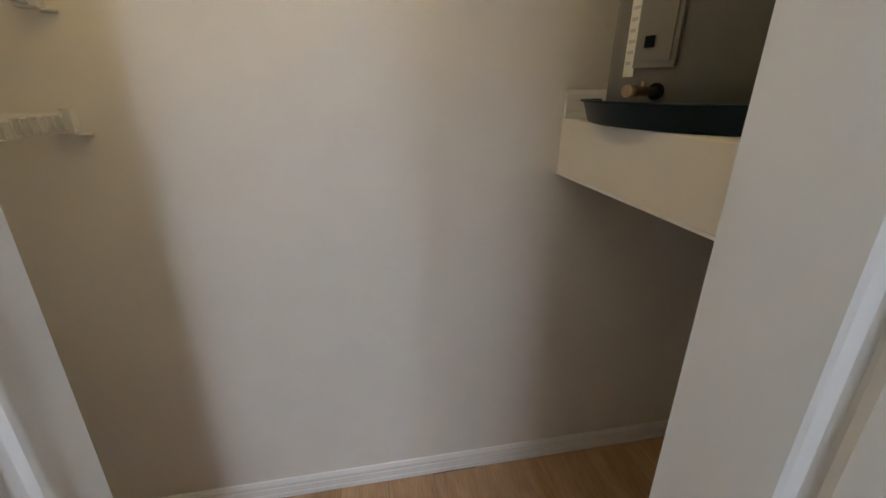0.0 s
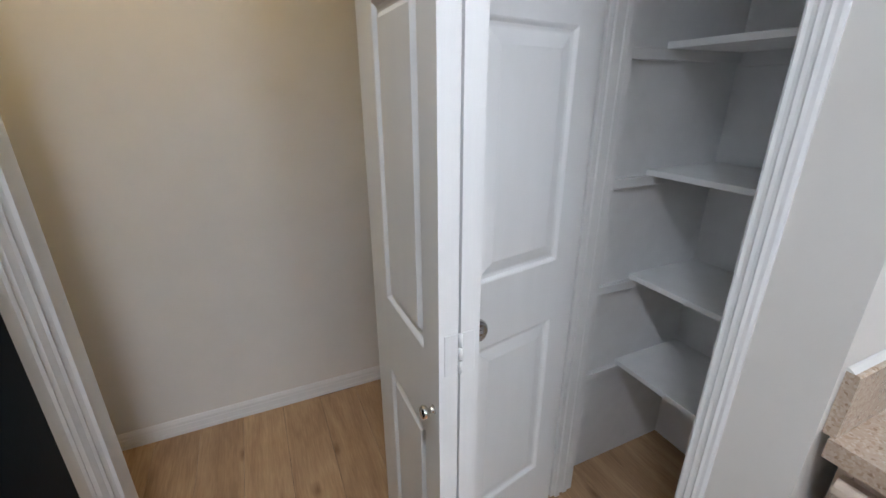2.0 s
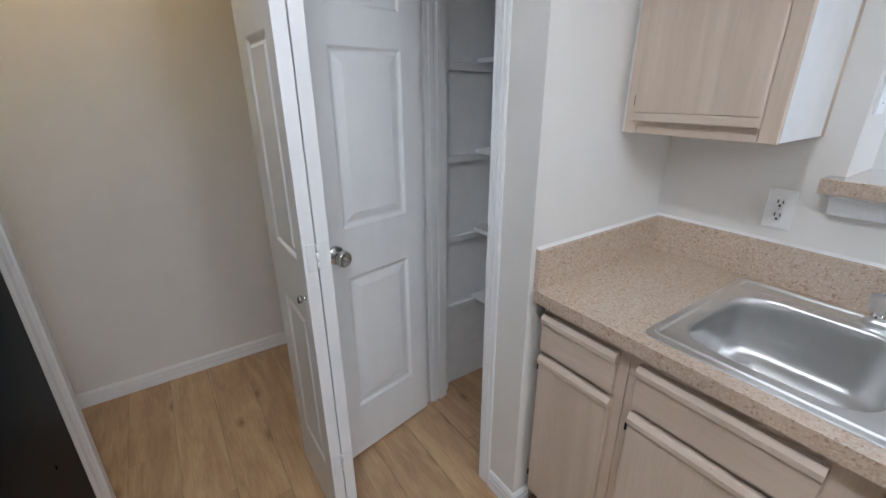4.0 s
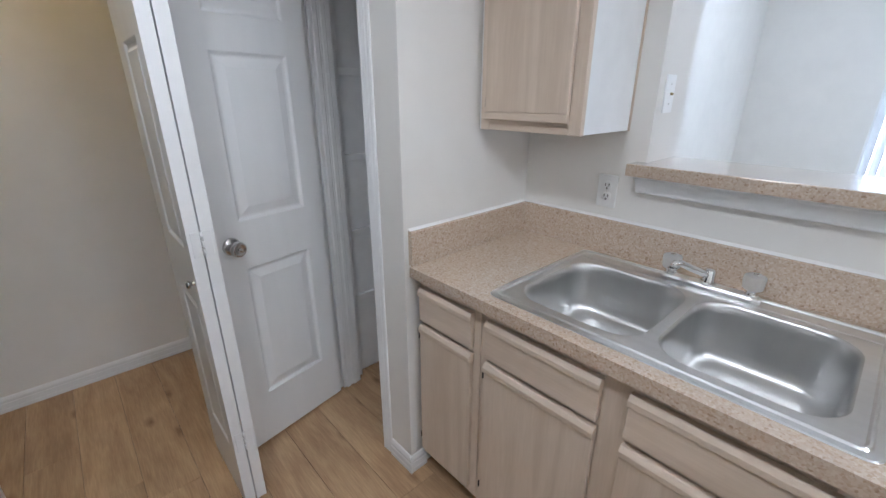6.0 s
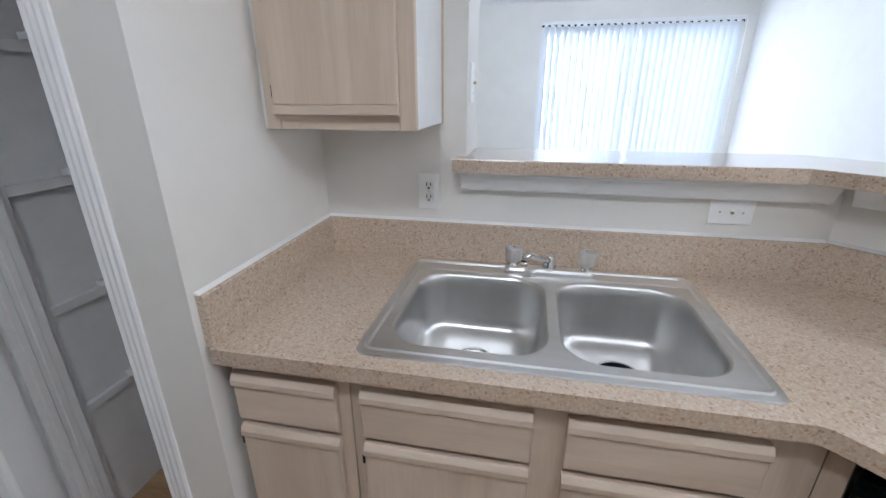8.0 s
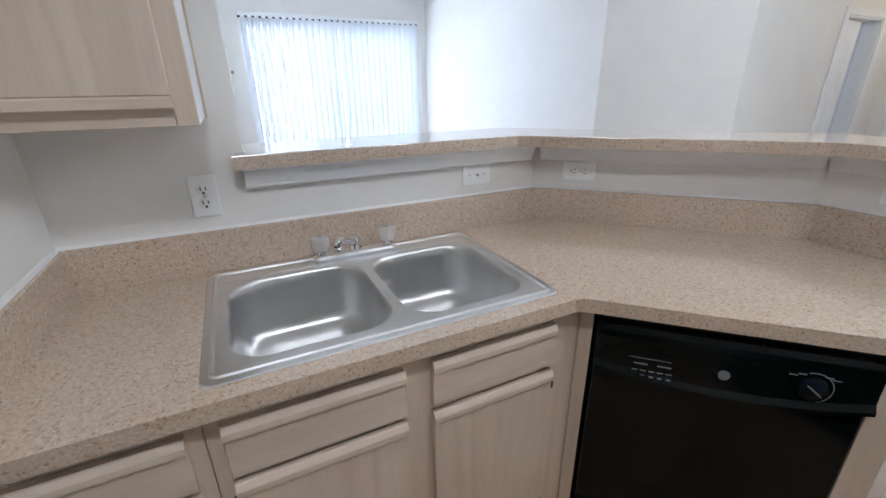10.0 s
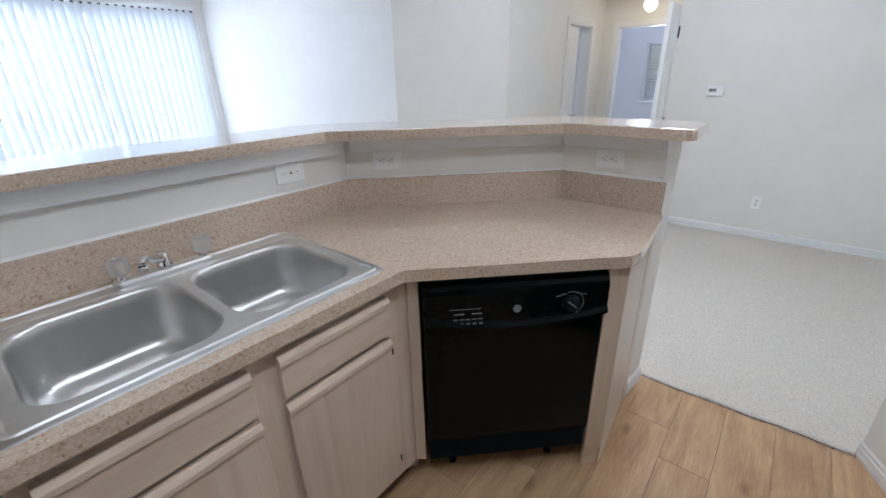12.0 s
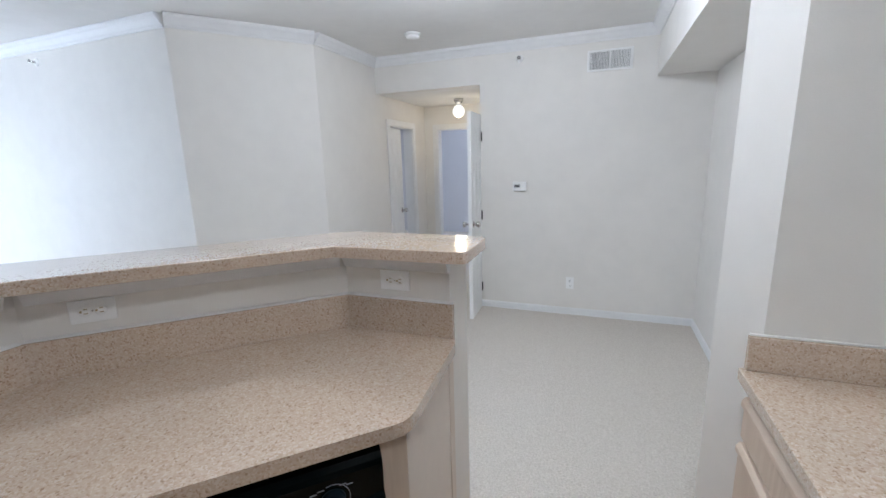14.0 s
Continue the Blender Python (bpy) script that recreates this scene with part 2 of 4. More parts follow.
def laminate(name):
    """Speckled tan laminate: a ground of mixed beiges with brown, cream and dark flakes."""
    m = bpy.data.materials.new(name)
    m.use_nodes = True
    nt = m.node_tree
    N, L = nt.nodes, nt.links
    b = N["Principled BSDF"]
    tc = N.new("ShaderNodeTexCoord")
    warp = N.new("ShaderNodeTexNoise")
    warp.inputs["Scale"].default_value = 90
    L.new(tc.outputs["Object"], warp.inputs[0])
    wv = N.new("ShaderNodeVectorMath")
    wv.operation = "MULTIPLY_ADD"
    wv.inputs[1].default_value = (.008, .008, .008)
    L.new(warp.outputs["Color"], wv.inputs[0])
    L.new(tc.outputs["Object"], wv.inputs[2])
    v1 = N.new("ShaderNodeTexVoronoi")
    v1.inputs["Scale"].default_value = 225
    L.new(wv.outputs[0], v1.inputs[0])
    r1 = N.new("ShaderNodeValToRGB")
    r1.color_ramp.interpolation = "CONSTANT"
    cols = [(0, (.57, .45, .345)), (.14, (.505, .38, .275)), (.26, (.585, .47, .365)), (.52, (.62, .51, .405)), (.70, (.55, .43, .325)), (.82, (.65, .55, .45)), (.92, (.40, .285, .20)), (.955, (.585, .47, .37))]
    els = r1.color_ramp.elements
    els[0].color = (*cols[0][1], 1)
    els[1].position, els[1].color = cols[1][0], (*cols[1][1], 1)
    for p, c in cols[2:]:
        els.new(p).color = (*c, 1)
    sep = N.new("ShaderNodeSeparateColor")
    L.new(v1.outputs["Color"], sep.inputs[0])
    L.new(sep.outputs[0], r1.inputs[0])
    n2 = N.new("ShaderNodeTexNoise")
    n2.inputs["Scale"].default_value, n2.inputs["Detail"].default_value = 2.5, 4
    L.new(tc.outputs["Object"], n2.inputs[0])
    rr = N.new("ShaderNodeMapRange")
    rr.inputs[3].default_value, rr.inputs[4].default_value = .88, 1.06
    L.new(n2.outputs[0], rr.inputs[0])
    mu = N.new("ShaderNodeVectorMath")
    mu.operation = "SCALE"
    L.new(r1.outputs[0], mu.inputs[0])
    L.new(rr.outputs[0], mu.inputs["Scale"])
    L.new(mu.outputs[0], b.inputs["Base Color"])
    b.inputs["Roughness"].default_value = .2
    b.inputs["IOR"].default_value = 1.5
    b.inputs["Coat Weight"].default_value, b.inputs["Coat Roughness"].default_value = 1.0, .13
    n3 = N.new("ShaderNodeTexNoise")
    n3.inputs["Scale"].default_value = 500
    L.new(tc.outputs["Object"], n3.inputs[0])
    bp = N.new("ShaderNodeBump")
    bp.inputs["Strength"].default_value, bp.inputs["Distance"].default_value = .03, .001
    L.new(n3.outputs[0], bp.inputs["Height"])
    L.new(bp.outputs[0], b.inputs["Normal"])
    return m


def glow(name, colour, strength):
    m = bpy.data.materials.new(name)
    m.use_nodes = True
    b = m.node_tree.nodes["Principled BSDF"]
    b.inputs["Base Color"].default_value = (*colour, 1)
    b.inputs["Emission Color"].default_value, b.inputs["Emission Strength"].default_value = (*colour, 1), strength
    return m


def glass(name, colour=(1, 1, 1), rough=.0):
    m = bpy.data.materials.new(name)
    m.use_nodes = True
    b = m.node_tree.nodes["Principled BSDF"]
    b.inputs["Base Color"].default_value = (*colour, 1)
    b.inputs["Transmission Weight"].default_value, b.inputs["Roughness"].default_value, b.inputs["IOR"].default_value = 1, rough, 1.47
    return m


def vinyl_blind(name):
    m = bpy.data.materials.new(name)
    m.use_nodes = True
    N, L = m.node_tree.nodes, m.node_tree.links
    d, t, mx = N.new("ShaderNodeBsdfDiffuse"), N.new("ShaderNodeBsdfTranslucent"), N.new("ShaderNodeMixShader")
    d.inputs[0].default_value, t.inputs[0].default_value = (.80, .81, .815, 1), (.80, .82, .84, 1)
    mx.inputs[0].default_value = .42
    L.new(d.outputs[0], mx.inputs[1])
    L.new(t.outputs[0], mx.inputs[2])
    L.new(mx.outputs[0], N["Material Output"].inputs[0])
    return m


PAINT = material("wall_paint", (.83, .808, .768), .62, vary=.03, grain=8, bump=.16, bump_scale=170)
CEIL = material("ceiling_paint", (.87, .86, .84), .8, vary=.03, grain=10, bump=.3, bump_scale=120)
TRIM = material("trim_paint", (.85, .852, .852), .36, vary=.035, grain=14, bump=.02, bump_scale=90)
DOOR = material("door_paint", (.87, .872, .868), .38, vary=.03, grain=20, bump=.06, bump_scale=220, stretch=(1, 1, .15))
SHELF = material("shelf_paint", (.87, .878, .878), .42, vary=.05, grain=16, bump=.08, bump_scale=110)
CAB = wood("pickled_oak", (.70, .588, .478), (.60, .488, .382), 2, .55, ring=7)
CABH = wood("pickled_oak_cross", (.70, .588, .478), (.60, .488, .382), 1, .55, ring=7)
PLANK = wood("plank_vinyl", (.57, .385, .215), (.37, .228, .120), 1, .42, ring=6, rnd=.07, knots=True, strength=.55)
LAM = laminate("speckled_laminate")
STEEL = material("brushed_steel", (.84, .845, .85), .30, 1.0, vary=.05, grain=60, bump=.04, bump_scale=90, stretch=(1, .08, 1), rough_vary=.05)
CHROME = material("chrome", (.78, .78, .78), .06, 1.0, vary=.02, rough_vary=.02)
NICKEL = material("satin_nickel", (.60, .59, .575), .22, 1.0, vary=.05, rough_vary=.05)
BLACK = material("black_enamel", (.003, .0045, .0045), .10, vary=.15, grain=30, rough_vary=.04)
for _m in (BLACK,):
    _m.node_tree.nodes["Principled BSDF"].inputs["Specular IOR Level"].default_value = .13
BLACKM = material("black_plastic", (.004, .008, .012), .4, vary=.15, grain=60, bump=.05)
BLACKM.node_tree.nodes["Principled BSDF"].inputs["Specular IOR Level"].default_value = .05
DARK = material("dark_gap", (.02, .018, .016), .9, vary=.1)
CARPET = material("beige_carpet", (.80, .755, .69), .95, vary=.0, grain=230, bump=1.0, bump_scale=120, second=(.57, .52, .455), blot=110, relief=.009)
TANK = material("tank_enamel", (.20, .19, .17), .38, vary=.06, grain=15, rough_vary=.06)
PAN = material("drain_pan_plastic", (.003, .018, .034), .35, vary=.15, grain=25)
PAN.node_tree.nodes["Principled BSDF"].inputs["Specular IOR Level"].default_value = .2
BRASS = material("aged_brass", (.42, .32, .20), .35, 1.0, vary=.2, grain=70)
PLATE = material("white_plastic", (.93, .93, .92), .3, vary=.02)
SLOT = material("almond_plastic", (.42, .33, .17), .35, vary=.05)
INK = material("dark_print", (.03, .03, .03), .6)
GREYINK = material("grey_print", (.5, .5, .52), .5)
DIMINK = material("dim_grey_print", (.20, .20, .21), .5)
# the rim's steel in a darker tone, carrying the bowls' shade in its colour
BOWL = material("brushed_steel_shaded", (.66, .657, .65), .355, 1.0, vary=.10, grain=9, bump=.05, bump_scale=140, stretch=(1, 1, .08), rough_vary=.06, blot=9)
bowl_tangent = BOWL.node_tree.nodes.new("ShaderNodeTangent")
bowl_tangent.direction_type, bowl_tangent.axis = "RADIAL", "Z"
BOWL.node_tree.links.new(bowl_tangent.outputs[0], BOWL.node_tree.nodes["Principled BSDF"].inputs["Tangent"])
BOWL.node_tree.nodes["Principled BSDF"].inputs["Anisotropic"].default_value = .35
PAPER = material("paper_label", (.75, .74, .70), .6, vary=.05)
ORANGE = material("orange_print", (.55, .22, .10), .6)
WIRE = material("white_vinyl_wire", (.78, .77, .74), .4, vary=.03)
CAULK = material("white_caulk", (.80, .79, .77), .5, vary=.06, grain=30)
BLIND = vinyl_blind("translucent_blind")
CLEAR = glass("window_glass")
ACRYLIC = glass("clear_acrylic", (.93, .94, .95), .3)
ACRYLIC.node_tree.nodes["Principled BSDF"].inputs["Transmission Weight"].default_value = .8
LAV = material("bedroom_paint", (.735, .735, .765), .7, vary=.03)
GLOBE = glow("lit_opal_glass", (1.0, .93, .80), 1.5)
ALMOND = material("almond_melamine", (.74, .655, .57), .4, vary=.03, grain=25)
TUBE = glow("lit_diffuser", (1.0, .97, .92), 3.0)
OUTSIDE = glow("outdoor_backdrop", (.93, .965, 1.0), 2.1)

# ---- structure ----
CZ = 2.56            # ceiling
SW = 1.62            # kitchen face of the sink wall
BACK = 1.62          # back wall of the utility closet
FAR = -4.92          # far wall of the dining room


def wall(name, x0, y0, x1, y1, z0=0.0, z1=CZ, mt=None, label="warm white painted wall with orange-peel texture"):
    return solid(name, box(x0, y0, z0, x1, y1, z1), mt or PAINT, label, "wall")


wall("wall_closet_back", -1.3, BACK, 1.80, BACK + .12)
wall("wall_closet_west", -1.3, .89, -1.18, BACK)
wall("wall_closet_front", -1.18, .63, -.25, .89)
wall("wall_kitchen_west", -1.07, -2.20, -.95, .63)
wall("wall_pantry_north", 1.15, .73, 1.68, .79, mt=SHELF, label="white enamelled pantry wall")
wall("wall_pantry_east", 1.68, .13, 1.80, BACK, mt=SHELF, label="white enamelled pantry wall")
solid("wall_pantry_south", prism([(.973, .01), (.973, .185), (1.05, .185), (1.05, .13), (1.80, .13), (1.80, .01)], 0, CZ), PAINT, "warm white painted wall with orange-peel texture", "wall")
wall("wall_pantry_header", .985, .185, 1.10, .62, 2.08, CZ)
wall("wall_closet_header", -.25, .66, .985, .78, 2.08, CZ)
wall("wall_sink", SW, -.464, 1.865, .01)
solid("wall_knee", prism([(SW, -.464), (SW, -1.49), (.955, -2.155), (.545, -2.155), (.528, -2.295), (1.01, -2.295), (1.76, -1.545), (1.76, -.464)], 0, 1.210), PAINT, "warm white painted half wall under the breakfast bar", "wall")
solid("wall_stub", prism([(-.29, -2.36), (-.372, -2.20), (-1.07, -2.20), (-1.07, -2.36)], 0, CZ), PAINT, "warm white painted wall end beside the range counter", "wall")
wall("wall_dining_west", -.87, FAR, -.75, -2.36)
solid("soffit", box(-.75, FAR, 2.16, -.32, -2.36, CZ), PAINT, "dropped white painted soffit above the dining room", "soffit")
wall("wall_far", -.87, FAR - .12, 1.20, FAR)
wall("wall_far_header", 1.20, FAR - .12, 2.32, FAR, 2.22, CZ)
wall("wall_hall_west", 1.08, -6.32, 1.20, FAR - .12, 0, 2.22)
solid("wall_dining_east", prism([(2.32, -5.17), (2.32, -3.93), (2.95, -3.13), (6.42, -3.13), (6.42, -3.30), (3.03, -3.30), (2.44, -4.0), (2.44, -5.17)], 0, CZ), PAINT, "warm white painted wall with a slanted corner", "wall")
wall("wall_hall_east", 2.32, -6.32, 2.44, -5.80, 0, 2.22)
wall("wall_hall_east_header", 2.32, -5.80, 2.44, -5.17, 1.93, 2.22)
wall("wall_hall_end", 1.20, -6.32, 1.38, -6.20, 0, 2.22)
wall("wall_hall_end_header", 1.38, -6.32, 2.14, -6.20, 1.93, 2.22)
wall("wall_hall_end_return", 2.14, -6.32, 2.32, -6.20, 0, 2.22)
bm = bmesh.new()
box(6.30, -3.13, 0, 6.42, -2.98, CZ, into=bm)
box(6.30, -.72, 0, 6.42, .40, CZ, into=bm)
box(6.30, -2.98, 2.17, 6.42, -.72, CZ, into=bm)
solid("wall_window", bm, PAINT, "white painted wall round the patio door", "wall")
wall("wall_living_north", 1.865, .40, 6.42, .52)
wall("wall_living_corner", 1.80, .01, 1.865, .52)
# bedroom and bathroom beyond the hall doors
wall("wall_bedroom_back", .4, -9.42, 1.75, -9.30, mt=LAV, label="pale lavender-grey painted bedroom wall")
wall("wall_bedroom_back_side", 2.61, -9.42, 4.6, -9.30, mt=LAV, label="pale lavender-grey painted bedroom wall")
wall("wall_bedroom_sill", 1.75, -9.42, 2.61, -9.30, 0, .9, mt=LAV, label="pale lavender-grey painted wall under the window")
wall("wall_bedroom_lintel", 1.75, -9.42, 2.61, -9.30, 1.90, CZ, mt=LAV, label="pale lavender-grey painted wall over the window")
wall("wall_bedroom_east", 4.48, -9.30, 4.6, -6.32, mt=LAV, label="pale lavender-grey painted bedroom wall")
wall("wall_bedroom_west", .4, -9.30, .52, -6.32, mt=LAV, label="pale lavender-grey painted bedroom wall")
wall("wall_bathroom_east", 3.4, -6.32, 3.52, -4.6)
wall("wall_bathroom_north", 2.44, -4.72, 3.4, -4.6)

solid("ceiling", prism([(-1.3, -4.95), (2.6, -4.95), (6.45, -4.0), (6.45, 1.75), (-1.3, 1.75)], CZ, CZ + .1), CEIL, "white textured ceiling", "ceiling")
solid("hall_ceiling", box(1.08, -6.32, 2.22, 3.52, FAR - .12, 2.30), CEIL, "low white hall ceiling", "ceiling")
solid("bedroom_ceiling", box(.4, -9.42, 2.30, 4.6, -6.32, 2.40), CEIL, "white bedroom ceiling", "ceiling")

floor = solid("floor", box(-1.3, -2.36, -.12, 1.80, 1.75, -.008), DARK, "wood-look vinyl plank floor with knots", "floor")
solid("ground", box(-60, -60, -.30, 60, 60, -.20), material("patio_concrete", (.4, .39, .37), .9, vary=.2, grain=4), "pale concrete ground outside", "ground")


def carpet_floor():
    """Cut-pile carpet: a fine uneven sheet with a slightly wavy front edge."""
    bm = bmesh.new()
    nx, ny = 170, 130
    rng = random.Random(5)
    rows = []
    for j in range(ny + 1):
        row = []
        for i in range(nx + 1):
            x = -.76 + 3.1 * i / nx
            y = -2.338 - .012 * (1 - (x + .3) / .8) - 2.60 * (j / ny) ** 1.15
            if j == 0:
                y += .004 * math.sin(x * 23) + .003 * rng.uniform(-1, 1)
            z = .012 + .003 * noise.noise(Vector((x * 5, y * 5, 1))) + .0010 * rng.uniform(-1, 1)
            if j == 0:
                z = -.004
            row.append(bm.verts.new((x, y, z)))
        rows.append(row)
    for a, b in zip(rows, rows[1:]):
        for i in range(nx):
            f = bm.faces.new((a[i], a[i + 1], b[i + 1], b[i]))
            f.smooth = True
    bmesh.ops.recalc_face_normals(bm, faces=bm.faces[:])
    return bm


solid("carpet", carpet_floor(), CARPET, "beige cut-pile carpet with walked patches in the dining room", "carpet")
solid("carpet_living", prism([(2.3, -9.4), (6.42, -9.4), (6.42, .5), (1.77, .5), (1.77, -1.55), (1.02, -2.30), (2.3, -2.30)], -.02, .011), CARPET, "beige cut-pile carpet in the living room", "carpet")
solid("carpet_hall", box(.4, -9.4, -.02, 2.3, -4.93, .011), CARPET, "beige cut-pile carpet in the hall", "carpet")

# trim: baseboards with a grooved face
BASE = [(0, 0), (.013, 0), (.013, .018), (.0105, .021), (.013, .024), (.013, .048), (.0105, .051), (.012, .054), (.012, .066), (.006, .078), (0, .080)]


def baseboard(p, q, out, label="white grooved baseboard along the wall"):
    return solid("baseboard", mould(p, q, out, BASE), TRIM, label, "baseboard")


baseboard((-1.18, BACK), (1.68, BACK), (0, -1))
baseboard((.973, .135), (.973, -.004), (-1, 0), "white grooved baseboard round the pantry wall end")
baseboard((.962, .010), (1.045, .010), (0, -1), "white grooved baseboard round the pantry wall end")
baseboard((.545, -2.150), (.527, -2.30), (-1, .12), "white grooved baseboard at the half wall end")
baseboard((-.295, -2.368), (-.378, -2.203), (1, .5), "white grooved baseboard at the wall end")
baseboard((-.75, FAR), (1.20, FAR), (0, 1))
baseboard((-.75, -2.36), (-.75, FAR), (1, 0))
baseboard((2.32, FAR), (2.32, -3.95), (-1, 0))

CROWN = [(0, 0), (.010, 0), (.014, .012), (.026, .022), (.048, .050), (.060, .060), (.066, .075), (.066, .085), (0, .085)]


def crown(p, q, out):
    return solid("crown_moulding", mould(p, q, out, [(o, CZ - .086 + z) for o, z in CROWN]), TRIM, "white crown moulding under the ceiling", "moulding")


crown((-.32, FAR), (2.32, FAR), (0, 1))
crown((-.32, -2.36), (-.32, FAR), (1, 0))
crown((2.32, FAR), (2.32, -3.93), (-1, 0))
crown((2.32, -3.93), (2.95, -3.13), (-.8, .63))
crown((2.95, -3.13), (6.30, -3.13), (0, 1))
crown((6.30, -3.13), (6.30, .40), (-1, 0))

# casings: fluted boards standing upright
FLUTE = [(0, 0), (0, .014), (.006, .018), (.012, .013), (.018, .0125), (.024, .017), (.030, .0125), (.036, .012), (.042, .017), (.048, .012), (.056, .011), (.062, .006), (.062, 0)]


def casing(x, y, along, out, z0=0.0, z1=2.12, width=.062, label="white fluted door casing"):
    """An upright moulded board at the plan point (x, y); its width runs along one way, its face looks out."""
    a, n, k = Vector((*along, 0)), Vector((*out, 0)), width / .062
    loops = [[Vector((x, y, z)) + a * (u * k) + n * (w * .75) for u, w in FLUTE] for z in (z0, z1)]
    return solid("casing", loft(loops, True, True), TRIM, label, "casing")


casing(.973, .192, (0, -1), (-1, 0), width=.052, label="white fluted casing of the pantry opening")
# wide closet casing: a flat edge band, two flutes and a raised inner bead
WIDE = [(0, 0), (0, .012), (.064, .013), (.072, .016), (.080, .014), (.086, .006), (.094, .007), (.104, .012), (.128, .014), (.136, .017), (.144, .015), (.150, .009), (.160, .009), (.172, .013), (.180, .018), (.190, .018), (.196, .012), (.197, 0)]
solid("casing", loft([[Vector((-.25 + w, .615 + u, z)) for u, w in WIDE] for z in (0, 2.12)], True, True), TRIM, "white fluted casing of the closet opening", "casing")
solid("jamb", box(-.25, .8125, 0, -.244, .893, 2.08), TRIM, "white closet door jamb board", "jamb")
solid("jamb", box(.975, .185, 0, 1.06, .192, 2.08), TRIM, "white pantry door jamb board", "jamb")

# post between closet and pantry: stepped mouldings
post = thing("door_post", pose(1.07, .70, 0), "white moulded door post between closet and pantry", "post", "", "structure")
for nm, x0, y0, x1, y1, bv in (("core", 1.03, .655, 1.13, .788, .002), ("stop", .988, .668, 1.0295, .788, .002), ("bead", 1.045, .646, 1.068, .6545, .003), ("bead", 1.082, .649, 1.104, .6545, .003), ("return", 1.1305, .690, 1.165, .7295, .003)):
    part(nm, box(x0, y0, 0, x1, y1, 2.08, bv), TRIM, post)


# ---- pantry ----
def pantry_shelf(z):
    t = thing("pantry_shelf", pose(1.51, .42, z - .02), "white painted pantry shelf board on wall cleats", "shelf", "pantry shelves")
    part("board", box(1.338, .135, z - .019, 1.676, .727, z, .0015), SHELF, t)
    part("cleat", box(1.172, .710, z - .050, 1.676, .7285, z - .0195, .0015), SHELF, t)
    part("cleat", box(1.172, .1315, z - .062, 1.676, .150, z - .0195, .0015), SHELF, t)
    part("cleat", box(1.658, .152, z - .062, 1.678, .708, z - .0195, .0015), SHELF, t)
    bm = tube([(1.372, .40, z - .021), (1.372, .40, z - .05), (1.38, .40, z - .058)], .003, 8)
    part("hook", bm, NICKEL, t)


for z in (1.587, 1.218, .850, .492):
    pantry_shelf(z)


# ---- closet: folding door, heater, wire shelves ----
def panelled(w, h, t, panels, bevel=1.0):
    """A moulded door leaf from x 0 to w, thickness y 0 to t; each panel is a groove round a raised field, on both faces."""
    bm = bmesh.new()
    outer = [(0, 0), (w, 0), (w, h), (0, h)]
    from mathutils.geometry import tessellate_polygon
    for y, s in ((0, 1), (t, -1)):
        loops = [outer] + [[(a, c), (b, c), (b, d), (a, d)] for a, c, b, d in panels]
        flat = [p for l in loops for p in l]
        vs = [bm.verts.new((p[0], y, p[1])) for p in flat]
        for tri in tessellate_polygon([[Vector((p[0], p[1], 0)) for p in l] for l in loops]):
            bm.faces.new([vs[i] for i in tri])
        for k, (a, c, b, d) in enumerate(panels):
            prev = vs[4 + 4 * k:8 + 4 * k]
            for inset, depth in ((.004, .002), (.010, .007), (.016, .0085), (.020, .0085), (.020 + .026 * bevel, .0025), (.020 + .030 * bevel, .0015)):
                i = min(inset, (b - a) * .45)
                ring = [bm.verts.new((px, y + s * depth, pz)) for px, pz in ((a + i, c + i), (b - i, c + i), (b - i, d - i), (a + i, d - i))]
                for q in range(4):
                    bm.faces.new((prev[q], prev[(q + 1) % 4], ring[(q + 1) % 4], ring[q]))
                prev = ring
            bm.faces.new(prev)
    for (a, c), (b, d) in zip(outer, outer[1:] + outer[:1]):
        bm.faces.new([bm.verts.new(p) for p in ((a, 0, c), (b, 0, d), (b, t, d), (a, t, c))])
    bmesh.ops.remove_doubles(bm, verts=bm.verts[:], dist=1e-5)
    bmesh.ops.recalc_face_normals(bm, faces=bm.faces[:])
    return bm


KNOB = [(.033, 0), (.033, .003), (.027, .007), (.014, .010), (.011, .022), (.015, .030), (.025, .036), (.0285, .046), (.0285, .056), (.024, .063), (.021, .064), (.019, .0625), (.006, .0625), (0, .0625)]


def leaf_mesh(m, w, panels, bevel=1.0):
    """A leaf in the frame m: its shown face is y = 0, looking to +y."""
    bm = panelled(w, 2.02, .035, panels, bevel)
    bm.transform(m @ Matrix.Scale(-1, 4, (0, 1, 0)))
    bmesh.ops.recalc_face_normals(bm, faces=bm.faces[:])
    return bm


